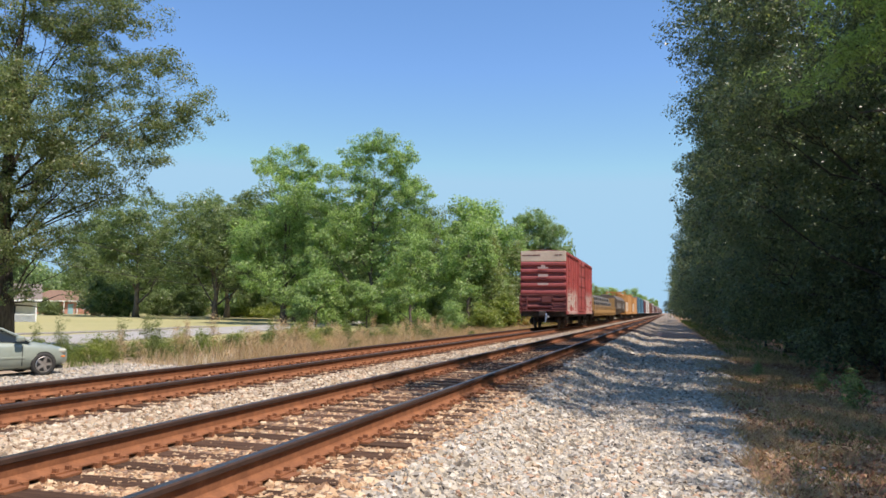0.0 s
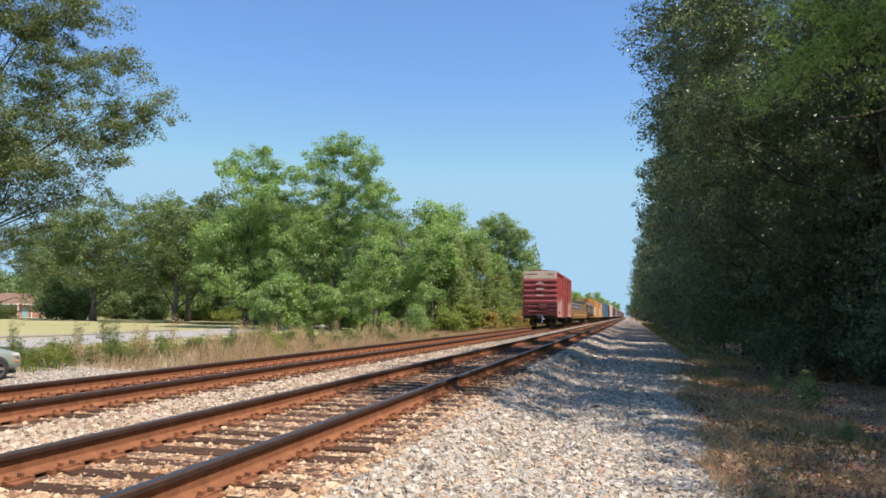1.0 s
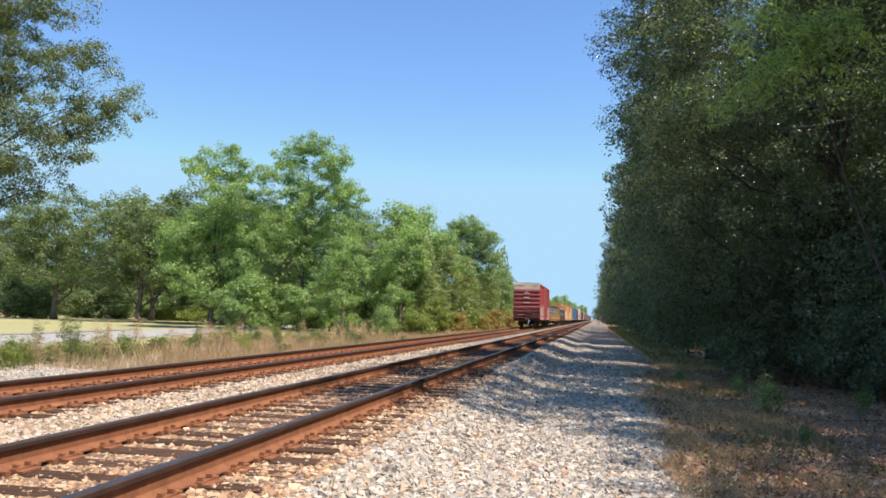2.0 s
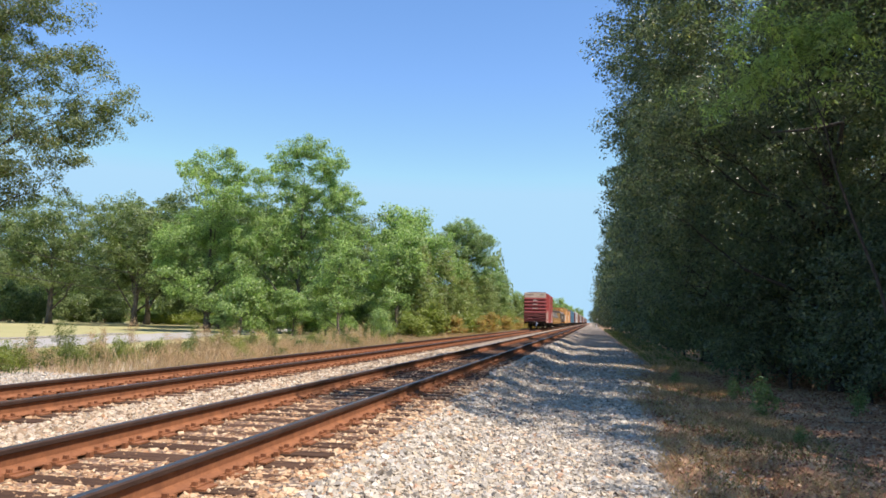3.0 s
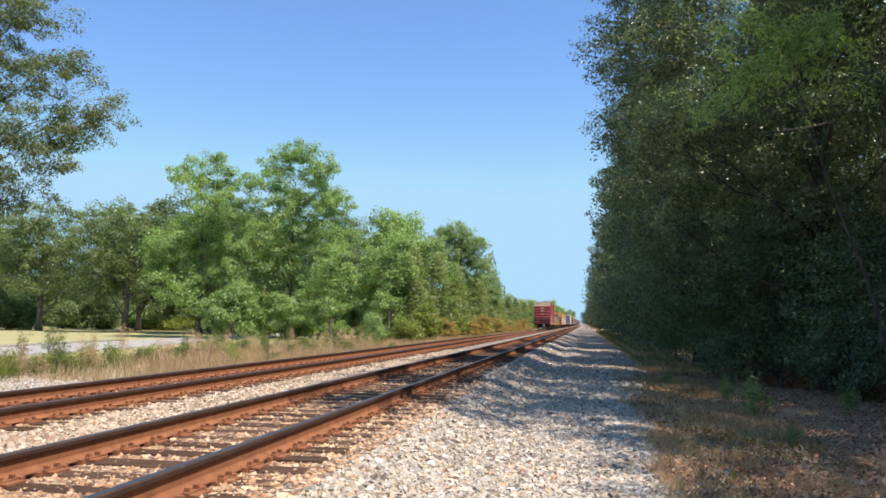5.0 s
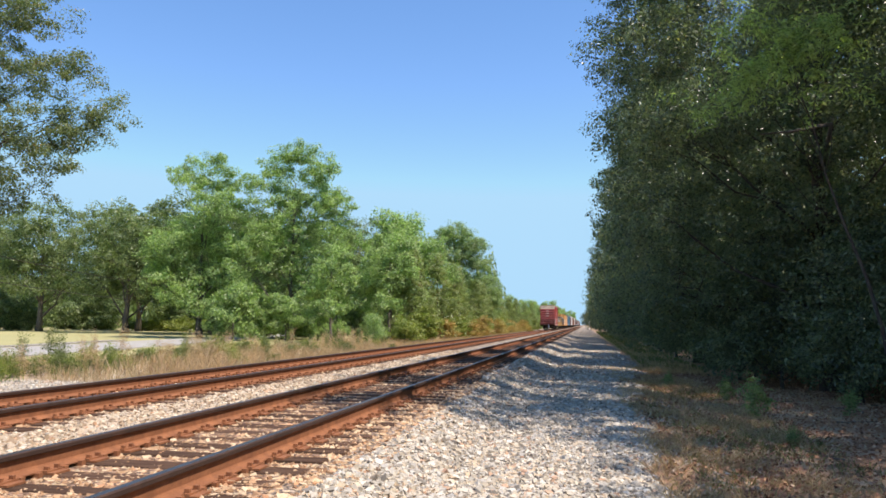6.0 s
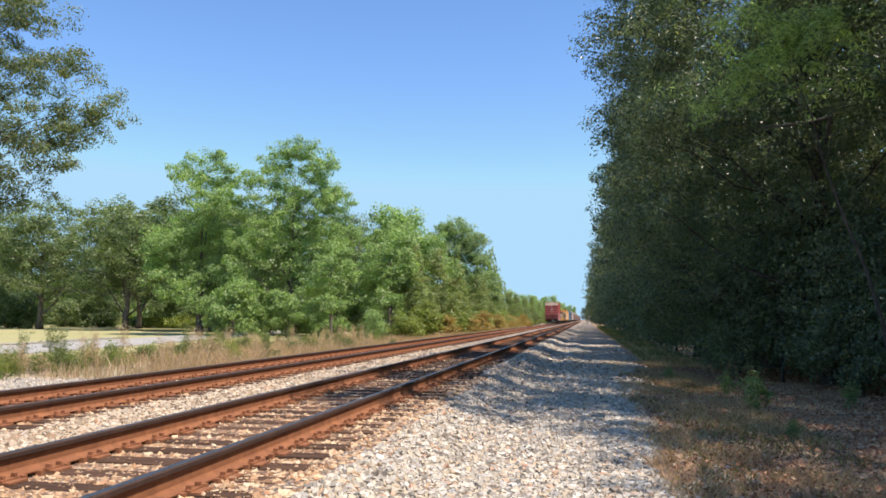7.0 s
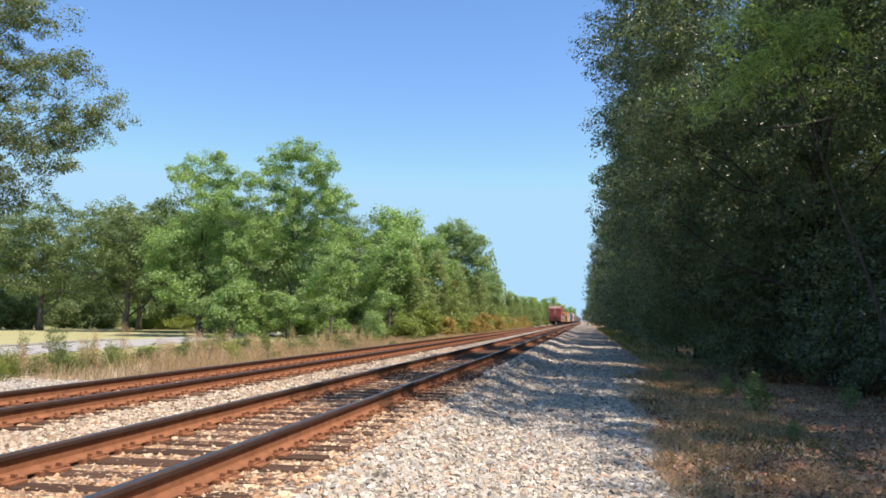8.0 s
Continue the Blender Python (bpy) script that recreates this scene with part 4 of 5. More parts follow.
def on_land(name, n, x0, x1, y0, y1, height, width, mat, seed, label, patch=0.0, power=1.0, lean=0.35):
    p = scatter(n, x0, x1, y0, y1, seed, patch, power)
    return blades(name, p, land(p[:, 0], p[:, 1]) - 0.02, height, width, mat, seed, label, lean=lean)


on_land("dry_grass", 70000, -13.8, -9.15, 20, 120, 0.5, 0.02, GRASS_DRY, 81, "dry pinkish-tan grass along the far track", power=1.3)
on_land("dry_grass", 20000, -19.5, -12.5, 24, 95, 0.6, 0.03, GRASS_DRY, 82, "dry pinkish-tan grass on the verge", 0.5)
on_land("dry_grass", 30000, -17.5, -11.0, 20.0, 42, 0.5, 0.013, GRASS_DRY, 89, "tall dry tan grass before the weeds", 0.3)
on_land("green_weeds", 16000, -23.0, -16.5, 18, 80, 0.42, 0.03, GRASS_GREEN, 83, "green weeds on the verge", 0.4)
on_land("dry_grass", 36000, 0.72, 3.2, 4.5, 30, 0.15, 0.010, GRASS_DRY, 84, "short dry grass edging the gravel", 0.7, 1.4, 0.7)
on_land("dry_grass", 6000, 2.5, 9.0, 6, 30, 0.12, 0.012, GRASS_DRY, 88, "sparse dry grass among the leaves", 0.5, 1.2, 0.9)
on_land("green_weeds", 14000, 1.15, 3.4, 4.6, 22, 0.12, 0.009, GRASS_GREEN, 85, "thin green grass in the shade", 0.8, 1.3, 0.6)


on_land("green_weeds", 9000, 2.3, 4.6, 30, 160, 0.35, 0.03, GRASS_GREEN, 98, "rough green grass under the wood's edge", 0.0, 1.2, 0.5)
on_land("dry_grass", 7000, 2.1, 4.2, 26, 110, 0.25, 0.025, GRASS_DRY, 99, "rough dry grass beside the path", 0.5, 1.2, 0.5)


def litter():
    p = scatter(52000, 0.9, 12.0, 5, 28, 86, 0.0, 1.5)
    rs = np.random.default_rng(87)
    c = np.column_stack([p, land(p[:, 0], p[:, 1]) + 0.025 + rs.uniform(0, 0.03, len(p))])
    v, f = leaf_quads(c, np.zeros((len(p), 3)), 0.06, 0.038, rs, up=2.2)
    tagged(new("leaf_litter", array_mesh("leaf_litter", v, f, DEAD_LEAF)), "fallen brown leaves under the trees", "leaf litter", kind="stuff")


litter()
WEED = [(0, 0, 0.75, 0.45, 0.45, 0.55), (0.4, 0.1, 0.45, 0.45, 0.4, 0.4), (-0.4, 0, 0.4, 0.4, 0.45, 0.35)]
FENNEL = [(0, 0, 1.5, 0.25, 0.25, 0.5), (0.1, 0, 0.9, 0.35, 0.35, 0.5)]
weeds = [tree("weed_clump", (-19.4, 37.5, -0.32), WEED, 0.02, 91, 46, 26, 0.11, 0.26, GRASS_GREEN, BARK, "leafy green roadside weeds", "weed", aspect=0.35, shell=0.2, branches=30, group="weeds"),
         tree("weed_clump", (-18.0, 34.5, -0.32), WEED, 0.02, 94, 46, 26, 0.10, 0.26, LEAF_YELLOW, BARK, "yellow-green flowering roadside weeds", "weed", aspect=0.3, shell=0.2, branches=30, group="weeds"),
         tree("weed_clump", (-16.6, 31.5, -0.32), WEED, 0.02, 95, 40, 24, 0.14, 0.3, GRASS_DRY, BARK, "dry tan seeding roadside weeds", "weed", aspect=0.1, shell=0.1, branches=30, group="weeds"),
         tree("tall_weed", (-20.5, 26.0, -0.32), FENNEL, 0.012, 93, 40, 26, 0.12, 0.22, GRASS_GREEN, BARK, "tall feathery weed above the verge", "weed", aspect=0.12, shell=0.1, branches=25, group="tall weeds"),
         tree("tall_weed", (-19.0, 28.5, -0.32), FENNEL, 0.012, 96, 34, 22, 0.12, 0.25, GRASS_DRY, BARK, "tall dried brown weed stalks", "weed", aspect=0.1, shell=0.1, branches=25, group="tall weeds")]
rs_w = np.random.default_rng(92)
for i in range(190):
    y = 18.0 + 46 * rs_w.uniform(0, 1) ** 1.2
    k = int(rs_w.choice(5, p=(0.42, 0.16, 0.2, 0.12, 0.10) if y < 27 else (0.14, 0.18, 0.36, 0.10, 0.22)))
    x = -19.0 + rs_w.normal() * (1.0 if y < 27 else 2.2) - (0 if y < 27 else -1.0)
    again(weeds[k], x, y, -0.34, i * 57, rs_w.uniform(0.5, 1.0), rs_w.uniform(0.42, 0.78) if k < 3 else rs_w.uniform(0.45, 0.9))
# saplings and twigs on the woodland floor
SEEDLING = [(0, 0, 0.55, 0.22, 0.22, 0.3), (0.08, 0, 0.3, 0.25, 0.25, 0.2)]
seedling = tree("seedling", (3.0, 14.6, -0.16), SEEDLING, 0.012, 97, 26, 22, 0.09, 0.16, LEAF_FAR, BARK, "small green seedling in the leaf litter", "seedling", aspect=0.3, shell=0.2, branches=12, group="seedlings")
for i, (x, y, s) in enumerate(((3.1, 18.0, 0.7), (4.9, 15.6, 0.7), (2.2, 21.5, 0.6), (2.9, 11.6, 0.4))):
    again(seedling, x, y, -0.16, i * 70, s)


def twig(x, y, turn, length, seed):
    rs = np.random.default_rng(seed)
    g = Geo()
    pts = [(length * k / 5, rs.normal() * 0.04 * length, 0.02 + 0.02 * rs.uniform()) for k in range(6)]
    g.tube(pts, [0.014, 0.013, 0.011, 0.009, 0.007, 0.004], 5)
    for k in (2, 3):
        g.tube([pts[k], (pts[k][0] + 0.2 * length, pts[k][1] + rs.choice((-1, 1)) * 0.18 * length, 0.05)], [0.007, 0.003], 4)
    tagged(part("twig", g, BARK, m=pose(x, y, float(land(x, y)) + 0.01, 0, 0, turn)), "bare fallen twig on the leaf litter", "twig", "twigs")


for i, (x, y, turn, ln) in enumerate(((3.2, 15.4, 160, 1.1), (4.4, 14.6, 20, 0.8), (5.4, 16.2, 100, 1.2), (2.6, 12.6, 60, 0.6), (6.6, 17.6, 140, 1.3), (3.9, 18.2, 10, 0.9), (3.2, 10.4, 120, 0.7))):
    twig(x, y, turn, ln, 200 + i)


# ---- freight train on the second track, rolling away ----
RED = painted("faded red oxide paint", (0.31, 0.062, 0.06), (0.10, 0.045, 0.035))
RED_DARK = painted("shaded red oxide underframe", (0.16, 0.04, 0.035), (0.05, 0.03, 0.025))
# darker red for the two lowest ribs of the end wall
RED_LOW = painted("darker red oxide paint", (0.19, 0.045, 0.042), (0.06, 0.03, 0.026), dirt_amount=0.8)
CREAM = painted("dirty cream paint", (0.62, 0.50, 0.38), (0.30, 0.2, 0.13), dirt_amount=0.4)
ORANGE = painted("faded orange paint", (0.55, 0.27, 0.08), (0.2, 0.1, 0.05))
YELLOW = painted("faded yellow orange paint", (0.42, 0.25, 0.09), (0.2, 0.11, 0.06))
BLUE = painted("teal blue paint", (0.09, 0.22, 0.32), (0.1, 0.08, 0.07))
WHITE = painted("dull white paint", (0.68, 0.66, 0.62), (0.3, 0.24, 0.2))
MAROON = painted("dark maroon paint", (0.17, 0.04, 0.04))
BROWN = painted("rust brown paint", (0.30, 0.12, 0.06))
GREY = painted("grey hopper paint", (0.13, 0.105, 0.085))
PALE = painted("pale concrete grey paint", (0.45, 0.42, 0.37))
BLACK_LOAD = rusty("dark bundled load", (0.012, 0.012, 0.013), (0.045, 0.043, 0.042), 0.6)
MARK = painted("white stencil paint", (0.55, 0.40, 0.36), (0.34, 0.09, 0.08), dirt_amount=0.8, scale=1.5)
HOSE_BLUE = painted("pale blue hose paint", (0.35, 0.45, 0.65))


def red_side_material():
    """Faded red with a pale, runny spray-painted patch low on the wall."""
    m, nt, b = material("red paint with spray-painted patch", 0.6)
    v = coords(nt)
    sep = nt.nodes.new("ShaderNodeSeparateXYZ")
    nt.links.new(v, sep.inputs[0])
    mp = nt.nodes.new("ShaderNodeMapping")
    mp.inputs["Scale"].default_value = (1, 2.2, 0.9)
    nt.links.new(v, mp.inputs["Vector"])
    scrawl = smooth(nt, noise_tex(nt, mp.outputs["Vector"], 2.6, 5, 0.65), 0.43, 0.49)
    low = math_node(nt, "SUBTRACT", 1.0, smooth(nt, sep.outputs["Z"], 1.9, 2.7))
    near = math_node(nt, "MULTIPLY", smooth(nt, sep.outputs["Y"], 0.4, 1.2), math_node(nt, "SUBTRACT", 1.0, smooth(nt, sep.outputs["Y"], 4.6, 6.2)))
    far = math_node(nt, "MULTIPLY", smooth(nt, sep.outputs["Y"], 10.5, 11.5), 0.8)
    mask = math_node(nt, "MULTIPLY", math_node(nt, "MULTIPLY", scrawl, low), math_node(nt, "MAXIMUM", near, far))
    big = noise_tex(nt, v, 0.9, 5)
    base = ramp(nt, big, [(0.3, (0.34, 0.068, 0.063)), (0.7, (0.48, 0.11, 0.10))])
    streak = nt.nodes.new("ShaderNodeMapping")
    streak.inputs["Scale"].default_value = (1, 9, 0.5)
    nt.links.new(v, streak.inputs["Vector"])
    grime = math_node(nt, "MULTIPLY", smooth(nt, noise_tex(nt, streak.outputs["Vector"], 1.5, 5), 0.5, 0.75), 0.5)
    base = mix(nt, grime, base, (0.13, 0.05, 0.04))
    nt.links.new(mix(nt, math_node(nt, "MULTIPLY", mask, 0.85), base, (0.60, 0.55, 0.49)), b.inputs["Base Color"])
    return m


RED_SIDE = red_side_material()
WHEEL_R = 0.42
wheelset_mesh = Geo()
for _s in (-1, 1):
    wheelset_mesh.turned([(_s * (0.755 + d), r) for d, r in ((-0.045, 0.11), (-0.05, 0.47), (-0.03, 0.48), (-0.02, WHEEL_R), (0.07, WHEEL_R - 0.01), (0.075, 0.36), (0.035, 0.32), (0.03, 0.16), (0.08, 0.13), (0.08, 0.09))], 26)
wheelset_mesh.turned([(-0.72, 0.085), (0.72, 0.085)], 12)
wheelset_mesh = wheelset_mesh.mesh("wheelset", WHEEL_STEEL)


def side_frame_mesh():
    g = Geo()
    for s in (-1, 1):
        x0, x1 = (0.93, 1.07) if s > 0 else (-1.07, -0.93)
        g.box(x0, x1, -1.05, -0.68, 0.30, 0.56, c=0.03).box(x0, x1, 0.68, 1.05, 0.30, 0.56, c=0.03)
        g.box(x0, x1, -0.75, 0.75, 0.55, 0.70, c=0.03).box(x0, x1, -0.32, 0.32, 0.17, 0.28, c=0.03)
        g.add([(x, y, z) for x in (x0, x1) for y, z in ((-0.75, 0.36), (-0.28, 0.17), (-0.28, 0.28), (-0.75, 0.50))], [(0, 1, 2, 3), (7, 6, 5, 4), (0, 4, 5, 1), (1, 5, 6, 2), (2, 6, 7, 3), (3, 7, 4, 0)])
        g.add([(x, y, z) for x in (x0, x1) for y, z in ((0.28, 0.17), (0.75, 0.36), (0.75, 0.50), (0.28, 0.28))], [(0, 1, 2, 3), (7, 6, 5, 4), (0, 4, 5, 1), (1, 5, 6, 2), (2, 6, 7, 3), (3, 7, 4, 0)])
        for y in (-0.14, 0, 0.14):
            g.tube([(s * 1.0, y, 0.26), (s * 1.0, y, 0.56)], 0.06, 8)
    g.box(-0.95, 0.95, -0.18, 0.18, 0.42, 0.66, c=0.03)
    return g.mesh("truck_frame", STEEL_DARK)


TRUCK_FRAME = side_frame_mesh()
WHEELSETS = []


def running_gear(root, length, fine=True):
    """Two trucks with wheelsets, and couplers at both ends."""
    for yc in (2.3, length - 2.3):
        part("truck_frame", TRUCK_FRAME, None, root, "dark grimy cast truck frame", pose(0, yc, 0))
        for dy in (-0.87, 0.87):
            w = part("wheelset", wheelset_mesh, None, root, "worn steel wheels on an axle", pose(0, yc + dy, WHEEL_R))
            if fine:
                WHEELSETS.append((w, yc + dy))
    for y, s in ((0, -1), (length, 1)):
        g = Geo().box(-0.12, 0.12, min(y, y + s * 0.55), max(y, y + s * 0.55), 0.78, 1.0, c=0.03)
        g.box(-0.19, 0.17, y + s * 0.5 - 0.14, y + s * 0.5 + 0.14, 0.73, 1.04, c=0.05)
        part("coupler", g, STEEL_DARK, root, "dark steel knuckle coupler")


def rib_end(x0, x1, z0, z1, y, s, n, depth=0.17):
    """A corrugated end wall facing along s."""
    g = Geo()
    step = (z1 - z0) / n
    prof = [(0.0, z0)]
    for i in range(n):
        b = z0 + i * step
        prof += [(0.0, b + step * 0.40), (depth * 0.8, b + step * 0.44), (depth, b + step * 0.52), (depth, b + step * 0.80), (depth * 0.8, b + step * 0.90), (0.0, b + step)]
    for (d0, a), (d1, b) in zip(prof, prof[1:]):
        g.add([(x0, y + s * d0, a), (x1, y + s * d0, a), (x1, y + s * d1, b), (x0, y + s * d1, b)], [(0, 1, 2, 3)])
    for x in (x0, x1):
        g.add([(x, y + s * d, z) for d, z in prof], [tuple(range(len(prof)))])
    return g


def boxcar(length, height, side_mat, end_mat, label, floor=1.02, detailed=False, roof_mat=None, posts=14, w=1.42):
    root = new("boxcar")
    tagged(root, label, "boxcar", "freight train")
    g = Geo()
    for s in (-1, 1):
        g.box(min(s * w, s * (w - 0.06)), max(s * w, s * (w - 0.06)), 0.02, length - 0.02, floor, height - 0.18)
        for i in range(posts + 1):
            y = 0.1 + (length - 0.2) * i / posts
            if not length * 0.36 < y < length * 0.64:
                g.box(min(s * w, s * (w + 0.07)), max(s * w, s * (w + 0.07)), y - 0.05, y + 0.05, floor, height - 0.2)
        g.box(min(s * w, s * (w + 0.08)), max(s * w, s * (w + 0.08)), 0.0, length, height - 0.3, height - 0.17, c=0.01)
        g.box(min(s * w, s * (w + 0.08)), max(s * w, s * (w + 0.08)), 0.0, length, floor - 0.16, floor + 0.04, c=0.01)
    part("side_wall", g, side_mat, root)
    g = Geo().prism([(-w - 0.07, height - 0.18), (w + 0.07, height - 0.18), (w * 0.55, height - 0.03), (0, height), (-w * 0.55, height - 0.03)], 0, length)
    for i in range(1, 13):
        y = length * i / 13
        g.box(-w * 0.9, w * 0.9, y - 0.04, y + 0.04, height - 0.1, height + 0.015)
    part("roof", g, roof_mat or side_mat, root)
    for y, s in ((0.02, -1), (length - 0.02, 1)):
        split = height - 0.74 if detailed else height - 0.2
        if detailed:
            low = floor + (split - floor) * 2 / 7
            part("end_wall", rib_end(-w, w, low + 0.002, split, y, s, 5), end_mat, root)
            part("lower_end_wall", rib_end(-w, w, floor, low, y, s, 2), RED_LOW, root, "dark red lower end wall")
        else:
            part("end_wall", rib_end(-w, w, floor, split, y, s, 7), end_mat, root)
        if detailed:
            part("end_band", Geo().box(-w - 0.02, w + 0.02, min(y, y + s * 0.10), max(y, y + s * 0.10), split + 0.005, height - 0.10, c=0.015), CREAM, root, "dirty cream band under the roof")
    part("underframe", Geo().box(-0.35, 0.35, 0.1, length - 0.1, 0.62, floor - 0.02, c=0.02).box(-1.35, 1.35, 3.6, length - 3.6, floor - 0.30, floor - 0.02, c=0.02).box(-1.38, 1.38, 0.05, 0.35, floor - 0.30, floor - 0.02).box(-1.38, 1.38, length - 0.35, length - 0.05, floor - 0.30, floor - 0.02), STEEL_DARK, root)
    for s in (-1, 1):
        g = Geo().box(min(s * (w + 0.03), s * (w + 0.12)), max(s * (w + 0.03), s * (w + 0.12)), length * 0.38, length * 0.62, floor + 0.02, height - 0.32, c=0.015)
        for k in range(5):
            z = floor + 0.35 + k * (height - floor - 0.9) / 4
            g.box(min(s * (w + 0.12), s * (w + 0.15)), max(s * (w + 0.12), s * (w + 0.15)), length * 0.385, length * 0.615, z - 0.05, z + 0.05)
        d = part("door", g, side_mat, root, "ribbed sliding door")
        for f in (0.43, 0.57):
            bar = Geo().tube([(s * (w + 0.2), length * f, floor + 0.1), (s * (w + 0.2), length * f, height - 0.4)], 0.025, 6)
            part("locking_bar", bar, RED_DARK if detailed else STEEL_DARK, d)
    running_gear(root, length)
    return root


def last_boxcar():
    root = boxcar(15.6, 4.80, RED_SIDE, RED, "faded red boxcar, last of the train, with spray paint", detailed=True, roof_mat=RED_DARK, w=1.36)
    # end fittings: crossover platform, grab irons, ladder, brake gear
    y = -0.12
    g = Geo().box(-1.42, 1.42, -0.5, -0.06, 1.03, 1.08, c=0.01)
    part("end_platform", g, RED_DARK, root)
    for x0, x1 in ((-1.42, -0.98), (0.55, 1.40)):
        g = Geo()
        for z in (1.2, 1.5, 1.8):
            g.tube([(x0, y, z), (x0, y - 0.12, z), (x1, y - 0.12, z), (x1, y, z)], 0.022, 5)
        for x in (x0, x1):
            g.box(x - 0.03, x + 0.03, y - 0.1, y + 0.02, 1.06, 1.95)
        part("grab_irons", g, RED_DARK, root, "row of steel grab irons")
    part("brake_board", Geo().box(-0.1, 0.62, y - 0.1, y - 0.02, 1.55, 1.92, c=0.02), RED_DARK, root, "dark rectangular brake board")
    part("cross_bar", Geo().box(-1.42, 1.42, y - 0.09, y + 0.02, 1.28, 1.36, c=0.01).box(-1.42, 1.42, y - 0.05, y + 0.02, 1.98, 2.04, c=0.01), RED_DARK, root)
    for k, (z, wd, h) in enumerate(((3.62, 0.62, 0.10), (3.74, 0.25, 0.10), (3.12, 0.60, 0.16), (2.62, 0.66, 0.12))):
        part("emblem", Geo().box(0.0 - wd / 2, 0.0 + wd / 2, y - 0.085, y - 0.075, z, z + h), MARK, root, "worn white emblem")
    for x0, x1 in ((-1.3, -1.1), (-1.05, -0.7), (-0.65, -0.2), (0.7, 0.9), (0.95, 1.15)):
        part("marking", Geo().box(x0, x1, -0.092, -0.084, 4.42, 4.48), RED_DARK, root, "small dark stencilled marking")
    # side ladder by the far corner, roof-edge notches, hose and step irons
    for s in (-1, 1):
        g = Geo()
        for i in range(7):
            g.tube([(s * 1.44, 0.2, 1.25 + i * 0.38), (s * 1.55, 0.22, 1.25 + i * 0.38), (s * 1.55, 0.62, 1.25 + i * 0.38), (s * 1.44, 0.64, 1.25 + i * 0.38)], 0.018, 5)
        part("ladder", g, RED_DARK, root, "side ladder of steel rungs")
        g = Geo().tube([(s * 1.4, 0.15, 0.95), (s * 1.4, 0.15, 0.45), (s * 1.4, 0.6, 0.45), (s * 1.4, 0.6, 0.95)], 0.022, 5)
        part("step_iron", g, STEEL_DARK, root, "hanging steel step")
    g = Geo().tube([(0.18, -0.35, 1.0), (0.25, -0.5, 0.8), (0.22, -0.5, 0.5), (0.16, -0.48, 0.35)], 0.035, 6)
    part("air_hose", g, HOSE_BLUE, root, "pale blue air hose")
    part("marker_light", Geo().tube([(0.35, -0.36, 0.72), (0.35, -0.42, 0.72)], 0.07, 10), WHITE, root, "round white marker")
    for x in (-0.62, 0.62):
        part("brake_beam", Geo().box(x - 0.12, x + 0.12, 1.1, 1.35, 0.35, 0.95, c=0.03), STEEL_DARK, root)
    return root


def flat_car(length):
    root = new("flat_car")
    tagged(root, "yellow-orange flat car carrying dark strapped bundles", "flat car", "freight train")
    g = Geo().box(-1.4, 1.4, 0, length, 0.92, 1.12, c=0.02).box(-0.4, 0.4, 0.2, length - 0.2, 0.55, 0.92)
    part("deck", g, STEEL_DARK, root)
    for s in (-1, 1):
        part("side_sill", Geo().box(min(s * 1.4, s * 1.47), max(s * 1.4, s * 1.47), 0.1, length - 0.1, 0.95, 1.22, c=0.015), YELLOW, root, "faded yellow side sill")
        for i in range(13):
            y = 0.4 + (length - 0.8) * i / 12
            part("stake", Geo().box(min(s * 1.40, s * 1.52), max(s * 1.40, s * 1.52), y - 0.06, y + 0.06, 0.7, 1.62, c=0.015), YELLOW, root)
    for k in range(3):
        for j in range(5):
            y0 = 1.6 + j * (length - 3.2) / 5
            y1 = y0 + (length - 3.2) / 5 - 0.3
            g = Geo()
            for i in range(6 - k):
                x = (i - (5 - k) / 2) * 0.46
                g.tube([(x, y0, 1.36 + k * 0.46), (x, y1, 1.36 + k * 0.46)], 0.225, 8)
            b = part("bundle", g, BLACK_LOAD, root, "dark bundle of pipes")
            for f in (0.2, 0.8):
                y = y0 + (y1 - y0) * f
                hw = (6 - k) * 0.23
                part("strap", Geo().box(-hw - 0.02, hw + 0.02, y - 0.04, y + 0.04, 1.14 + k * 0.46, 1.60 + k * 0.46), PALE, b)
    part("bulkhead", Geo().box(-1.4, 1.4, 0.2, 0.4, 1.12, 2.2, c=0.02), YELLOW, root)
    part("bulkhead", Geo().box(-1.4, 1.4, length - 0.4, length - 0.2, 1.12, 2.6, c=0.02), YELLOW, root)
    running_gear(root, length)
    return root


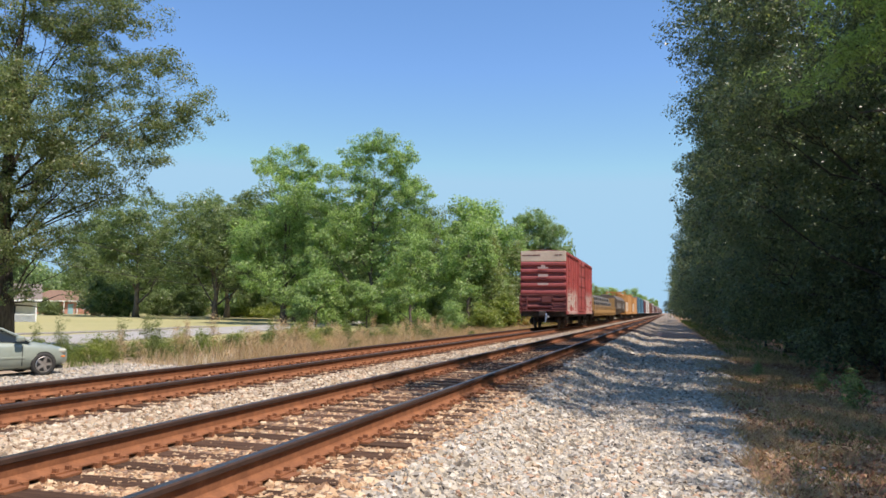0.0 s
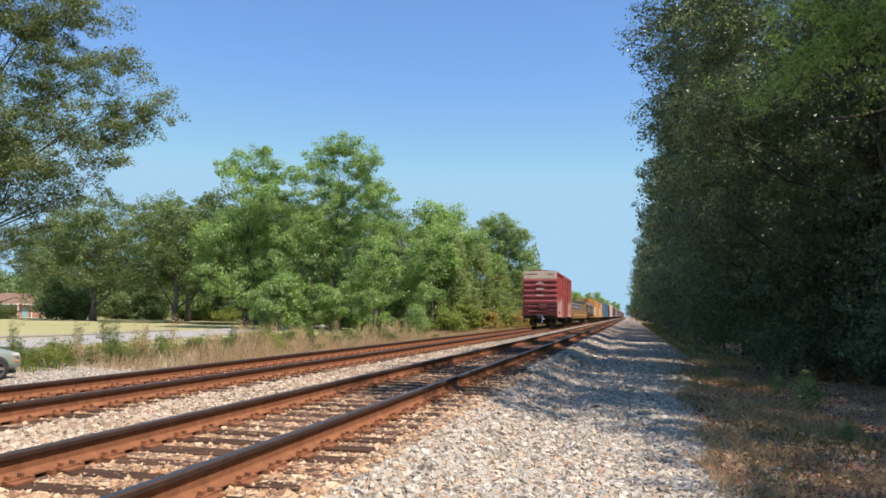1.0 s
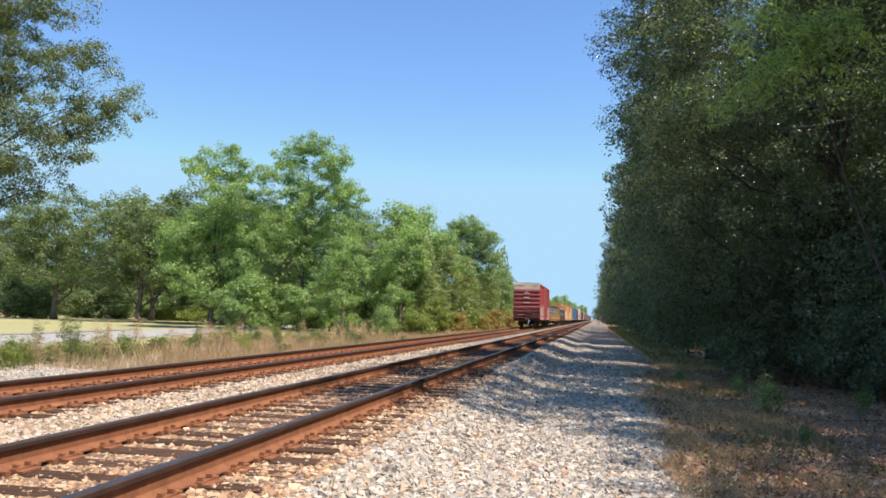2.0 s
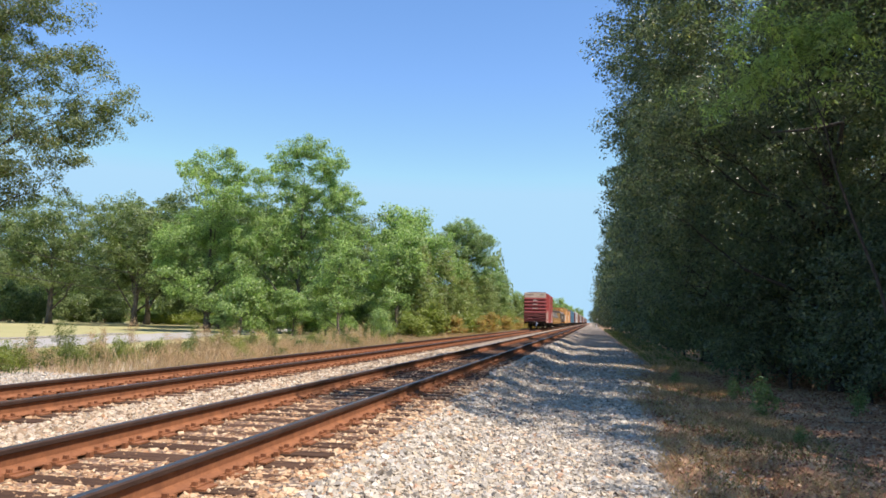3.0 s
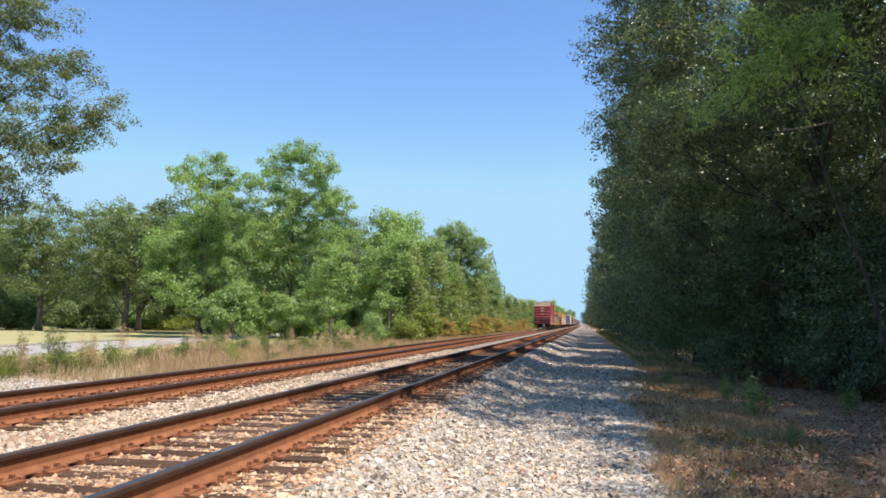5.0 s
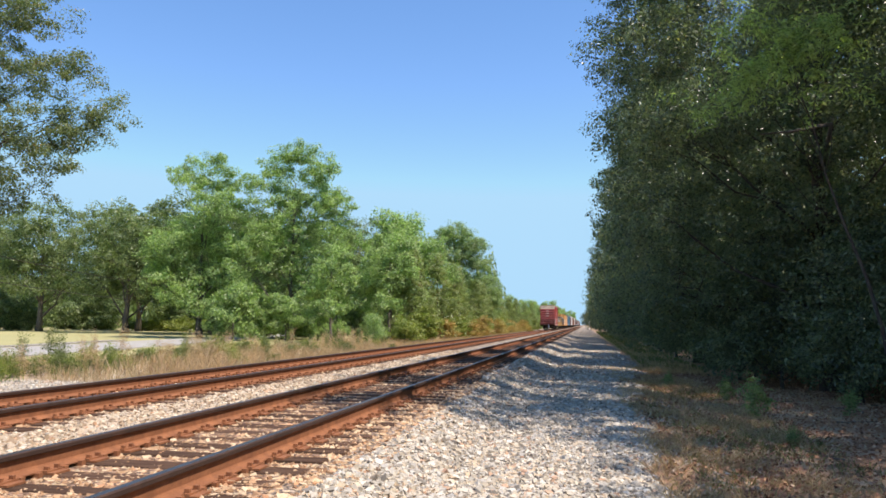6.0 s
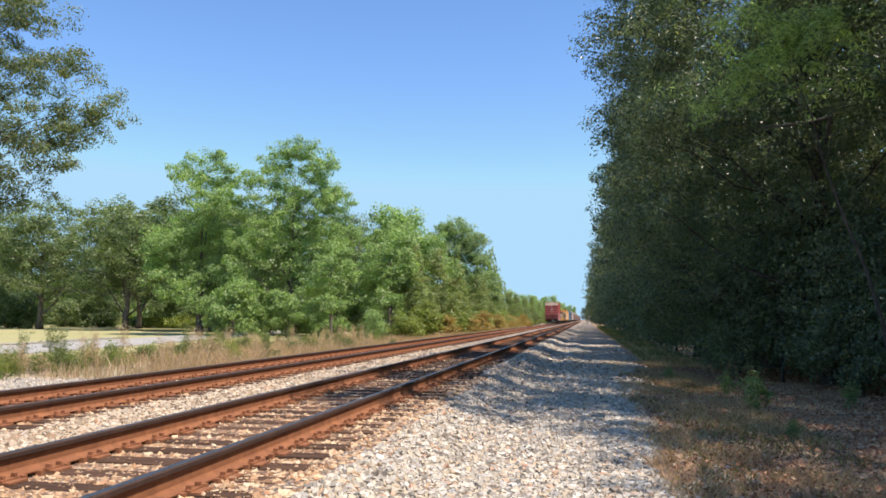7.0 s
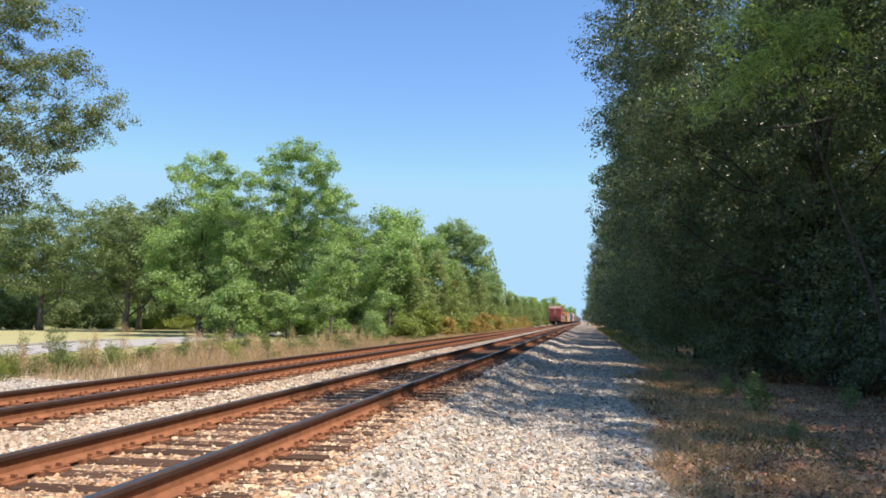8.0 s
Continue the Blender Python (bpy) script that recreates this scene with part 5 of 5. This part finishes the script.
def hopper_car(length, mat, panel_mat, label):
    root = new("hopper_car")
    tagged(root, label, "hopper car", "freight train")
    h = 3.0
    g = Geo().prism([(-1.4, 1.35), (-0.7, 0.75), (0.7, 0.75), (1.4, 1.35), (1.45, h - 0.45), (1.1, h), (-1.1, h), (-1.45, h - 0.45)], 1.6, length - 1.6)
    part("body", g, mat, root)
    for i in range(9):
        y = 2.0 + (length - 4.0) * i / 8
        for s in (-1, 1):
            part("side_post", Geo().box(min(s * 1.43, s * 1.52), max(s * 1.43, s * 1.52), y - 0.06, y + 0.06, 1.3, h - 0.45), mat, root)
    for y0, y1 in ((2.4, 5.6), (7.0, 9.4), (length - 6.4, length - 3.0)):
        part("side_panel", Geo().box(1.455, 1.47, y0, y1, 1.5, h - 0.9), panel_mat, root, "pale panel low on the side")
    part("underframe", Geo().box(-0.4, 0.4, 0, length, 0.7, 1.0).box(-1.4, 1.4, 0, 1.7, 0.95, 1.15).box(-1.4, 1.4, length - 1.7, length, 0.95, 1.15), STEEL_DARK, root)
    for y in (0.15, length - 0.15):
        for x in (-1.3, 1.3):
            part("end_post", Geo().tube([(x, y, 1.1), (x * 0.8, 1.6 if y < 1 else length - 1.6, h - 0.2)], 0.05, 6), mat, root)
    for i in range(5):
        y = 3 + (length - 6) * i / 4
        part("hatch", Geo().box(-0.45, 0.45, y - 0.5, y + 0.5, h, h + 0.14, c=0.03), mat, root)
    running_gear(root, length, False)
    return root


def bulkhead_car(length):
    root = new("bulkhead_car")
    tagged(root, "orange bulkhead car with framed ends and pale lumber load", "flat car", "freight train")
    part("deck", Geo().box(-1.42, 1.42, 0, length, 0.75, 1.15, c=0.02), ORANGE, root)
    for y in (0.15, length - 0.35):
        g = Geo()
        for x in (-1.36, -0.52, 0.32, 1.18):
            g.box(x, x + 0.2, y, y + 0.2, 1.15, 4.0)
        for z in (2.5, 3.15, 3.8):
            g.box(-1.36, 1.38, y + 0.003, y + 0.197, z, z + 0.2)
        part("bulkhead", g, ORANGE, root, "orange framed bulkhead")
    g = Geo()
    for i in range(12):
        y = 0.5 + (length - 1.0) * i / 11
        g.box(-0.1, 0.1, y - 0.1, y + 0.1, 1.15, 3.9)
    part("end_panel", Geo().box(-1.3, 1.3, 0.02, 0.13, 1.2, 2.6, c=0.02), CREAM, root, "pale beige end panel")
    part("centre_beam", g.box(-0.25, 0.25, 0.3, length - 0.3, 3.75, 3.95, c=0.02), ORANGE, root)
    for i in range(5):
        y0 = 0.6 + i * (length - 1.2) / 5
        for s in (-1, 1):
            part("lumber_stack", Geo().box(min(s * 0.2, s * 1.34), max(s * 0.2, s * 1.34), y0, y0 + (length - 1.2) / 5 - 0.2, 1.16, 2.55 if i < 2 else 3.6, c=0.03), CREAM if i < 2 else ORANGE, root, "wrapped pale lumber stack" if i < 2 else "")
    running_gear(root, length, False)
    return root


TRAIN_X, TRAIN_Y, SPEED = TRACKS[1] + 0.03, 45.6, 17.35
TRAIN = []


def couple(car, at):
    car.location = (TRAIN_X, TRAIN_Y + at, RAIL_TOP_Z)
    TRAIN.append((car, at))


couple(last_boxcar(), 0.0)
couple(flat_car(25.6), 16.9)
couple(hopper_car(20.5, GREY, PALE, "dark grey hopper car with pale side panels"), 43.8)
lumber_car = bulkhead_car(20.0)
couple(lumber_car, 66.0)
couple(copy_thing(lumber_car, pose(0, 0, 0)), 87.4)
blue_car = boxcar(18.0, 4.2, BLUE, BLUE, "teal blue steel boxcar in the train")
couple(blue_car, 108.8)
couple(copy_thing(blue_car, pose(0, 0, 0)), 128.2)
maroon_car = boxcar(18.0, 4.2, MAROON, MAROON, "dark maroon steel boxcar in the train")
couple(maroon_car, 147.6)
white_car = boxcar(17.0, 4.5, WHITE, WHITE, "dull white insulated boxcar")
couple(white_car, 167.0)
couple(copy_thing(white_car, pose(0, 0, 0)), 185.4)
brown_car = boxcar(17.0, 4.3, BROWN, BROWN, "rust brown steel boxcar in the train")
couple(brown_car, 203.8)
for k in range(26):
    src = (brown_car, maroon_car, white_car, brown_car, blue_car, brown_car)[k % 6]
    couple(copy_thing(src, pose(0, 0, 0)), 222.2 + k * 19.4)

# ---- parked silver-green sedan ----
def car_paint():
    m, nt, b = material("metallic sage silver car paint", 0.32, 0.25)
    v = coords(nt)
    n = noise_tex(nt, v, 3.0, 4)
    nt.links.new(ramp(nt, n, [(0.3, (0.30, 0.34, 0.285)), (0.7, (0.36, 0.40, 0.34))]), b.inputs["Base Color"])
    b.inputs["Coat Weight"].default_value = 0.6
    return m


CAR_PAINT = car_paint()
GLASS, _nt, _b = material("dark tinted window glass", 0.05)
_b.inputs["Base Color"].default_value = (0.02, 0.025, 0.025, 1)
RUBBER, _nt, _b = material("black tyre rubber", 0.85)
_nt.links.new(ramp(_nt, noise_tex(_nt, coords(_nt), 30, 4), [(0.3, (0.018, 0.017, 0.016)), (0.7, (0.045, 0.042, 0.038))]), _b.inputs["Base Color"])
ALLOY, _nt, _b = material("dusty alloy", 0.38, 0.8)
_nt.links.new(ramp(_nt, noise_tex(_nt, coords(_nt), 12, 4), [(0.3, (0.42, 0.38, 0.34)), (0.7, (0.58, 0.55, 0.52))]), _b.inputs["Base Color"])
LENS, _nt, _b = material("clear headlamp lens", 0.12)
_b.inputs["Base Color"].default_value = (0.42, 0.43, 0.36, 1)
AMBER, _nt, _b = material("amber marker lens", 0.2)
_b.inputs["Base Color"].default_value = (0.75, 0.22, 0.04, 1)
DARK_TRIM, _nt, _b = material("black plastic trim", 0.6)
_b.inputs["Base Color"].default_value = (0.02, 0.02, 0.02, 1)


def sedan():
    """x forwards, z up from the ground; the body is lofted through cross-sections."""
    root = new("sedan")
    tagged(root, "silver-green four-door sedan parked on pale gravel", "car")
    # x, half width, sill z, shoulder z, deck z
    st = [(-2.30, 0.62, 0.42, 0.72, 0.86), (-2.18, 0.80, 0.28, 0.78, 0.98), (-1.75, 0.86, 0.22, 0.80, 1.02), (-1.30, 0.88, 0.20, 0.82, 1.03), (-0.6, 0.89, 0.19, 0.82, 1.0), (0.2, 0.89, 0.19, 0.81, 0.98), (0.85, 0.89, 0.20, 0.80, 0.97),
          (1.3, 0.88, 0.21, 0.78, 0.92), (1.75, 0.85, 0.23, 0.74, 0.84), (2.05, 0.78, 0.26, 0.68, 0.77), (2.22, 0.66, 0.30, 0.62, 0.70), (2.30, 0.48, 0.38, 0.55, 0.60)]
    rings = []
    for x, w, z0, zs, zd in st:
        half = [(w * 0.80, z0), (w * 0.96, z0 + 0.08), (w * 1.0, (z0 + zs) * 0.5), (w * 0.985, zs), (w * 0.90, zd - 0.04), (w * 0.72, zd), (w * 0.3, zd + 0.025)]
        rings.append([(x, y, z) for y, z in half] + [(x, -y, z) for y, z in reversed(half)])
    n = len(rings[0])
    g = Geo()
    for a, b in zip(rings, rings[1:]):
        g.add(a + b, [(i, (i + 1) % n, n + (i + 1) % n, n + i) for i in range(n)])
    g.add(rings[0], [tuple(range(n))]).add(rings[-1], [tuple(range(n))])
    part("body", g, CAR_PAINT, root, smooth_shade=True)
    cab = [(-1.72, 0.70, 1.01, 1.03), (-1.15, 0.66, 1.0, 1.36), (-0.5, 0.64, 0.98, 1.43), (0.1, 0.64, 0.97, 1.42), (0.45, 0.66, 0.96, 1.33), (1.12, 0.72, 0.93, 0.95)]
    g = Geo()
    rr = []
    for x, w, z0, z1 in cab:
        rr.append([(x, w + 0.14, z0), (x, w + 0.02, z1 - 0.05), (x, w - 0.1, z1), (x, -w + 0.1, z1), (x, -w - 0.02, z1 - 0.05), (x, -w - 0.14, z0)])
    for a, b in zip(rr, rr[1:]):
        g.add(a + b, [(i, i + 1, 7 + i, 6 + i) for i in range(5)])
    part("windows", g, GLASS, root, "dark tinted windows", smooth_shade=True)
    g = Geo()
    for a, b in zip(rr[1:5], rr[2:5]):
        top = [(x, y * 1.0, z + 0.012) for x, y, z in a[1:5]] + [(x, y, z + 0.012) for x, y, z in b[1:5]]
        g.add(top, [(i, i + 1, 5 + i, 4 + i) for i in range(3)])
    part("roof", g, CAR_PAINT, root, smooth_shade=True)
    for s in (-1, 1):
        pillar = Geo().tube([(1.14, s * 0.845, 0.955), (0.45, s * 0.685, 1.30), (0.1, s * 0.655, 1.385), (-0.5, s * 0.655, 1.395), (-1.15, s * 0.675, 1.33), (-1.75, s * 0.83, 1.03)], 0.035, 6)
        part("window_frame", pillar, CAR_PAINT, root)
        part("pillar", Geo().tube([(-0.42, s * 0.83, 0.99), (-0.5, s * 0.67, 1.38)], 0.045, 5), DARK_TRIM, root)
        mir = Geo().box(0.72, 0.92, s * 0.98 - 0.09, s * 0.98 + 0.09, 0.97, 1.11, c=0.035)
        part("mirror", mir, CAR_PAINT, root, "body-coloured door mirror")
        part("side_moulding", Geo().box(-0.95, 1.0, s * 0.895 - 0.012, s * 0.895 + 0.012, 0.50, 0.55, c=0.005), CAR_PAINT, root)
        part("door_gap", Geo().box(0.92, 0.935, s * 0.888 - 0.008, s * 0.888 + 0.008, 0.3, 0.86), DARK_TRIM, root)
        part("door_handle", Geo().box(0.05, 0.23, s * 0.90 - 0.012, s * 0.90 + 0.012, 0.76, 0.80, c=0.008), CAR_PAINT, root)
        part("headlamp", Geo().box(1.86, 2.16, s * 0.68 - 0.12, s * 0.68 + 0.12, 0.60, 0.74, c=0.05), LENS, root, "clear headlamp")
        part("marker_lamp", Geo().box(2.0, 2.12, s * 0.775 - 0.02, s * 0.775 + 0.02, 0.50, 0.54, c=0.008), AMBER, root, "amber side marker")
        for x in (1.50, -1.25):
            arch = Geo().turned([(-0.02, 0.335), (0.02, 0.335)], 28)
            part("wheel_arch", arch, DARK_TRIM, root, m=pose(x, s * 0.855, 0.335, 0, 0, 90))
            tyre = Geo().turned([(-0.02, 0.03), (-0.03, 0.205), (-0.10, 0.215), (-0.105, 0.28), (-0.08, 0.318), (0.08, 0.318), (0.105, 0.28), (0.10, 0.20)], 32)
            wh = part("wheel", tyre, RUBBER, root, "black tyre on a five-spoke wheel", pose(x, s * 0.80, 0.318, 0, 0, -90 * s), smooth_shade=True)
            rim = Geo().turned([(-0.02, 0.06), (-0.09, 0.0601)], 10)
            ring = []
            for k in range(32):
                a = k * math.tau / 32
                ring += [(-0.095, 0.225 * math.cos(a), 0.225 * math.sin(a)), (-0.115, 0.205 * math.cos(a), 0.205 * math.sin(a)), (-0.03, 0.19 * math.cos(a), 0.19 * math.sin(a))]
            rim.add(ring, [(k * 3 + j, (k * 3 + 3 + j) % 96, (k * 3 + 4 + j) % 96, k * 3 + 1 + j) for k in range(32) for j in (0, 1)])
            for k in range(5):
                a = k * math.tau / 5 + 0.3
                ca, sa = math.cos(a), math.sin(a)
                pts = [(-0.10, -0.045, 0.04), (-0.10, 0.045, 0.04), (-0.10, 0.03, 0.20), (-0.10, -0.03, 0.20), (-0.06, -0.045, 0.04), (-0.06, 0.045, 0.04), (-0.06, 0.03, 0.20), (-0.06, -0.03, 0.20)]
                rim.add([(q[0], q[1] * ca - q[2] * sa, q[1] * sa + q[2] * ca) for q in pts], [(0, 1, 2, 3), (7, 6, 5, 4), (0, 4, 5, 1), (1, 5, 6, 2), (2, 6, 7, 3), (3, 7, 4, 0)])
            part("rim", rim, ALLOY, wh, "dusty five-spoke alloy rim")
    part("grille", Geo().box(2.24, 2.315, -0.4, 0.4, 0.50, 0.60, c=0.02), DARK_TRIM, root)
    part("undertray", Geo().box(-2.1, 2.1, -0.7, 0.7, 0.17, 0.26), DARK_TRIM, root)
    return root


car = sedan()
_h = Vector((0.40, 0.917))
car.matrix_basis = pose(-15.84 - 0.94 * (1.50 * _h.x + 0.80 * _h.y), 16.05 - 0.94 * (1.50 * _h.y - 0.80 * _h.x), -0.262, 0, 0, math.degrees(math.atan2(_h.y, _h.x))) @ Matrix.Scale(0.94, 4)

# ---- houses across the lawn ----
ROOF_BROWN = painted("brown asphalt shingles", (0.20, 0.12, 0.08), (0.1, 0.06, 0.05), 0.95, scale=3)
ROOF_GREY = painted("grey brown shingles", (0.19, 0.155, 0.13), (0.1, 0.08, 0.07), 0.95, scale=3)
BRICK_PINK = painted("pinkish red brick", (0.46, 0.22, 0.16), (0.3, 0.13, 0.1), 0.9, scale=3)
WHITE_TRIM = painted("white house paint", (0.78, 0.78, 0.76), (0.5, 0.48, 0.45), 0.6, 0.25)
DOOR_TEAL = painted("pale teal door paint", (0.22, 0.38, 0.42))


def brick_house():
    root = new("brick_house")
    tagged(root, "low pink brick bungalow with a brown hipped roof", "house")
    part("wall", Geo().box(-8, 8, 0, 8, -0.3, 2.7), BRICK_PINK, root)
    g = Geo()
    b = [(-8.7, -0.7, 2.72), (8.7, -0.7, 2.72), (8.7, 8.7, 2.72), (-8.7, 8.7, 2.72), (-4.4, 4, 4.9), (4.4, 4, 4.9)]
    g.add(b, [(0, 1, 5, 4), (1, 2, 5), (2, 3, 4, 5), (3, 0, 4), (3, 2, 1, 0)])
    part("roof", g, ROOF_BROWN, root, "brown shingled hipped roof")
    part("fascia", Geo().box(-8.7, 8.7, -0.74, -0.7, 2.56, 2.74), WHITE_TRIM, root)
    for x, wd in ((-4.6, 1.9), (2.6, 1.4), (5.6, 1.4)):
        w = part("window", Geo().box(x - wd / 2, x + wd / 2, -0.06, 0.02, 1.0, 2.3), WHITE_TRIM, root)
        for k in range(2):
            part("pane", Geo().box(x - wd / 2 + 0.08 + k * wd / 2, x - 0.08 + k * wd / 2, -0.08, -0.065, 1.1, 2.2), GLASS, w)
    for x in (-6.0, -3.3):
        part("shutter", Geo().box(x - 0.2, x + 0.2, -0.06, 0.0, 1.0, 2.3), WHITE_TRIM, root)
    part("door", Geo().box(-0.9, 0.1, -0.07, 0.0, 0.0, 2.1, c=0.01), DOOR_TEAL, root, "pale teal front door")
    for x in (-1.6, 0.8):
        part("porch_post", Geo().box(x - 0.08, x + 0.08, -0.6, -0.44, -0.2, 2.7), WHITE_TRIM, root)
    part("step", Geo().box(-1.6, 0.8, -1.2, 0, -0.25, -0.02, c=0.02), PALE, root)
    return root


brick_house().matrix_basis = pose(-115.3, 124.0, -0.1, 0, 0, 43)


def white_house():
    root = new("white_house")
    tagged(root, "white clapboard house with a railed porch and grey roof", "house")
    for k in range(14):
        part("clapboard", Geo().box(-5, 5, -0.02 - 0.012 * (k % 2), 0.12, k * 0.2 - 0.1, k * 0.2 + 0.097), WHITE_TRIM, root)
    part("wall", Geo().box(-5, 5, 0.14, 7, -0.3, 2.75), WHITE_TRIM, root)
    g = Geo().add([(-5.5, -2.6, 2.7), (5.5, -2.6, 2.7), (5.5, 7.6, 2.7), (-5.5, 7.6, 2.7), (-5.5, 2.6, 4.6), (5.5, 2.6, 4.6)], [(0, 1, 5, 4), (2, 3, 4, 5), (1, 2, 5), (3, 0, 4), (3, 2, 1, 0)])
    part("roof", g, ROOF_GREY, root, "grey-brown shingled roof")
    part("fascia", Geo().box(-5.5, 5.5, -2.66, -2.61, 2.5, 2.72), WHITE_TRIM, root)
    part("porch_floor", Geo().box(-5, 5, -2.3, -0.05, -0.1, 0.15), WHITE_TRIM, root)
    part("porch_skirt", Geo().box(-5, 5, -2.34, -2.3, -0.5, 0.12), WHITE_TRIM, root)
    for k in range(5):
        part("porch_post", Geo().box(-4.98 + k * 2.46, -4.84 + k * 2.46, -2.3, -2.16, 0.15, 2.55), WHITE_TRIM, root)
    part("top_rail", Geo().box(-5, 5, -2.28, -2.2, 1.0, 1.08), WHITE_TRIM, root)
    for k in range(60):
        part("baluster", Geo().box(-4.9 + k * 0.166, -4.85 + k * 0.166, -2.27, -2.22, 0.15, 1.0), WHITE_TRIM, root)
    w = part("window", Geo().box(1.6, 3.0, -0.1, -0.04, 0.8, 2.2), WHITE_TRIM, root)
    part("pane", Geo().box(1.7, 2.9, -0.13, -0.105, 0.9, 2.1), GLASS, w)
    return root


white_house().matrix_basis = pose(-66.2, 59.6, -0.25, 0, 0, 46) @ Matrix.Scale(0.9, 4)

# ---- small things: overhead cables, a far marker post ----
for z, dy in ((4.84, 0.0), (6.72, 3.6)):
    pts = [(-48, 40 + dy + 2.0 * i, z + 1.1 - 0.051 * 2.0 * i + 0.0012 * (2.0 * i - 22) ** 2 - 0.55) for i in range(24)]
    tagged(part("overhead_cable", Geo().tube(pts, 0.03, 5), STEEL_DARK), "thin dark overhead cable across the lawn", "cable")
post = new("marker_post")
post.location = (1.2, 250, 0)
tagged(post, "white marker post beside the distant track", "post")
part("pole", Geo().tube([(0, 0, -0.2), (0, 0, 2.2)], 0.12, 8), WHITE_TRIM, post)
part("sign_plate", Geo().box(-0.35, 0.35, -0.14, -0.12, 1.7, 2.6, c=0.005), WHITE_TRIM, post)


def scrap():
    bm = bmesh.new()
    bmesh.ops.create_icosphere(bm, subdivisions=2, radius=0.15)
    rs = np.random.default_rng(5)
    for v in bm.verts:
        v.co *= rs.uniform(0.7, 1.2)
        v.co.z *= 0.6
    me = bpy.data.meshes.new("litter_scrap")
    bm.to_mesh(me)
    bm.free()
    me.materials.append(WHITE_TRIM)
    ob = tagged(new("litter_scrap", me), "crumpled white scrap lying in dry grass", "litter")
    ob.location = (-14.1, 28.6, float(land(-14.1, 28.6)) + 0.06)


scrap()


def motions():
    """The train rolls away at a steady speed; the wheels of the nearest cars turn."""
    for c, at in TRAIN:
        walk(c, [(t, pose(TRAIN_X, TRAIN_Y + at + SPEED * t, RAIL_TOP_Z)) for t in (0, 2, 4, 6, 8)])
    for w, y in WHEELSETS[:8]:
        walk(w, [(k / FPS, pose(0, y, WHEEL_R, -math.degrees(SPEED * k / FPS / WHEEL_R))) for k in range(241)])


motions()
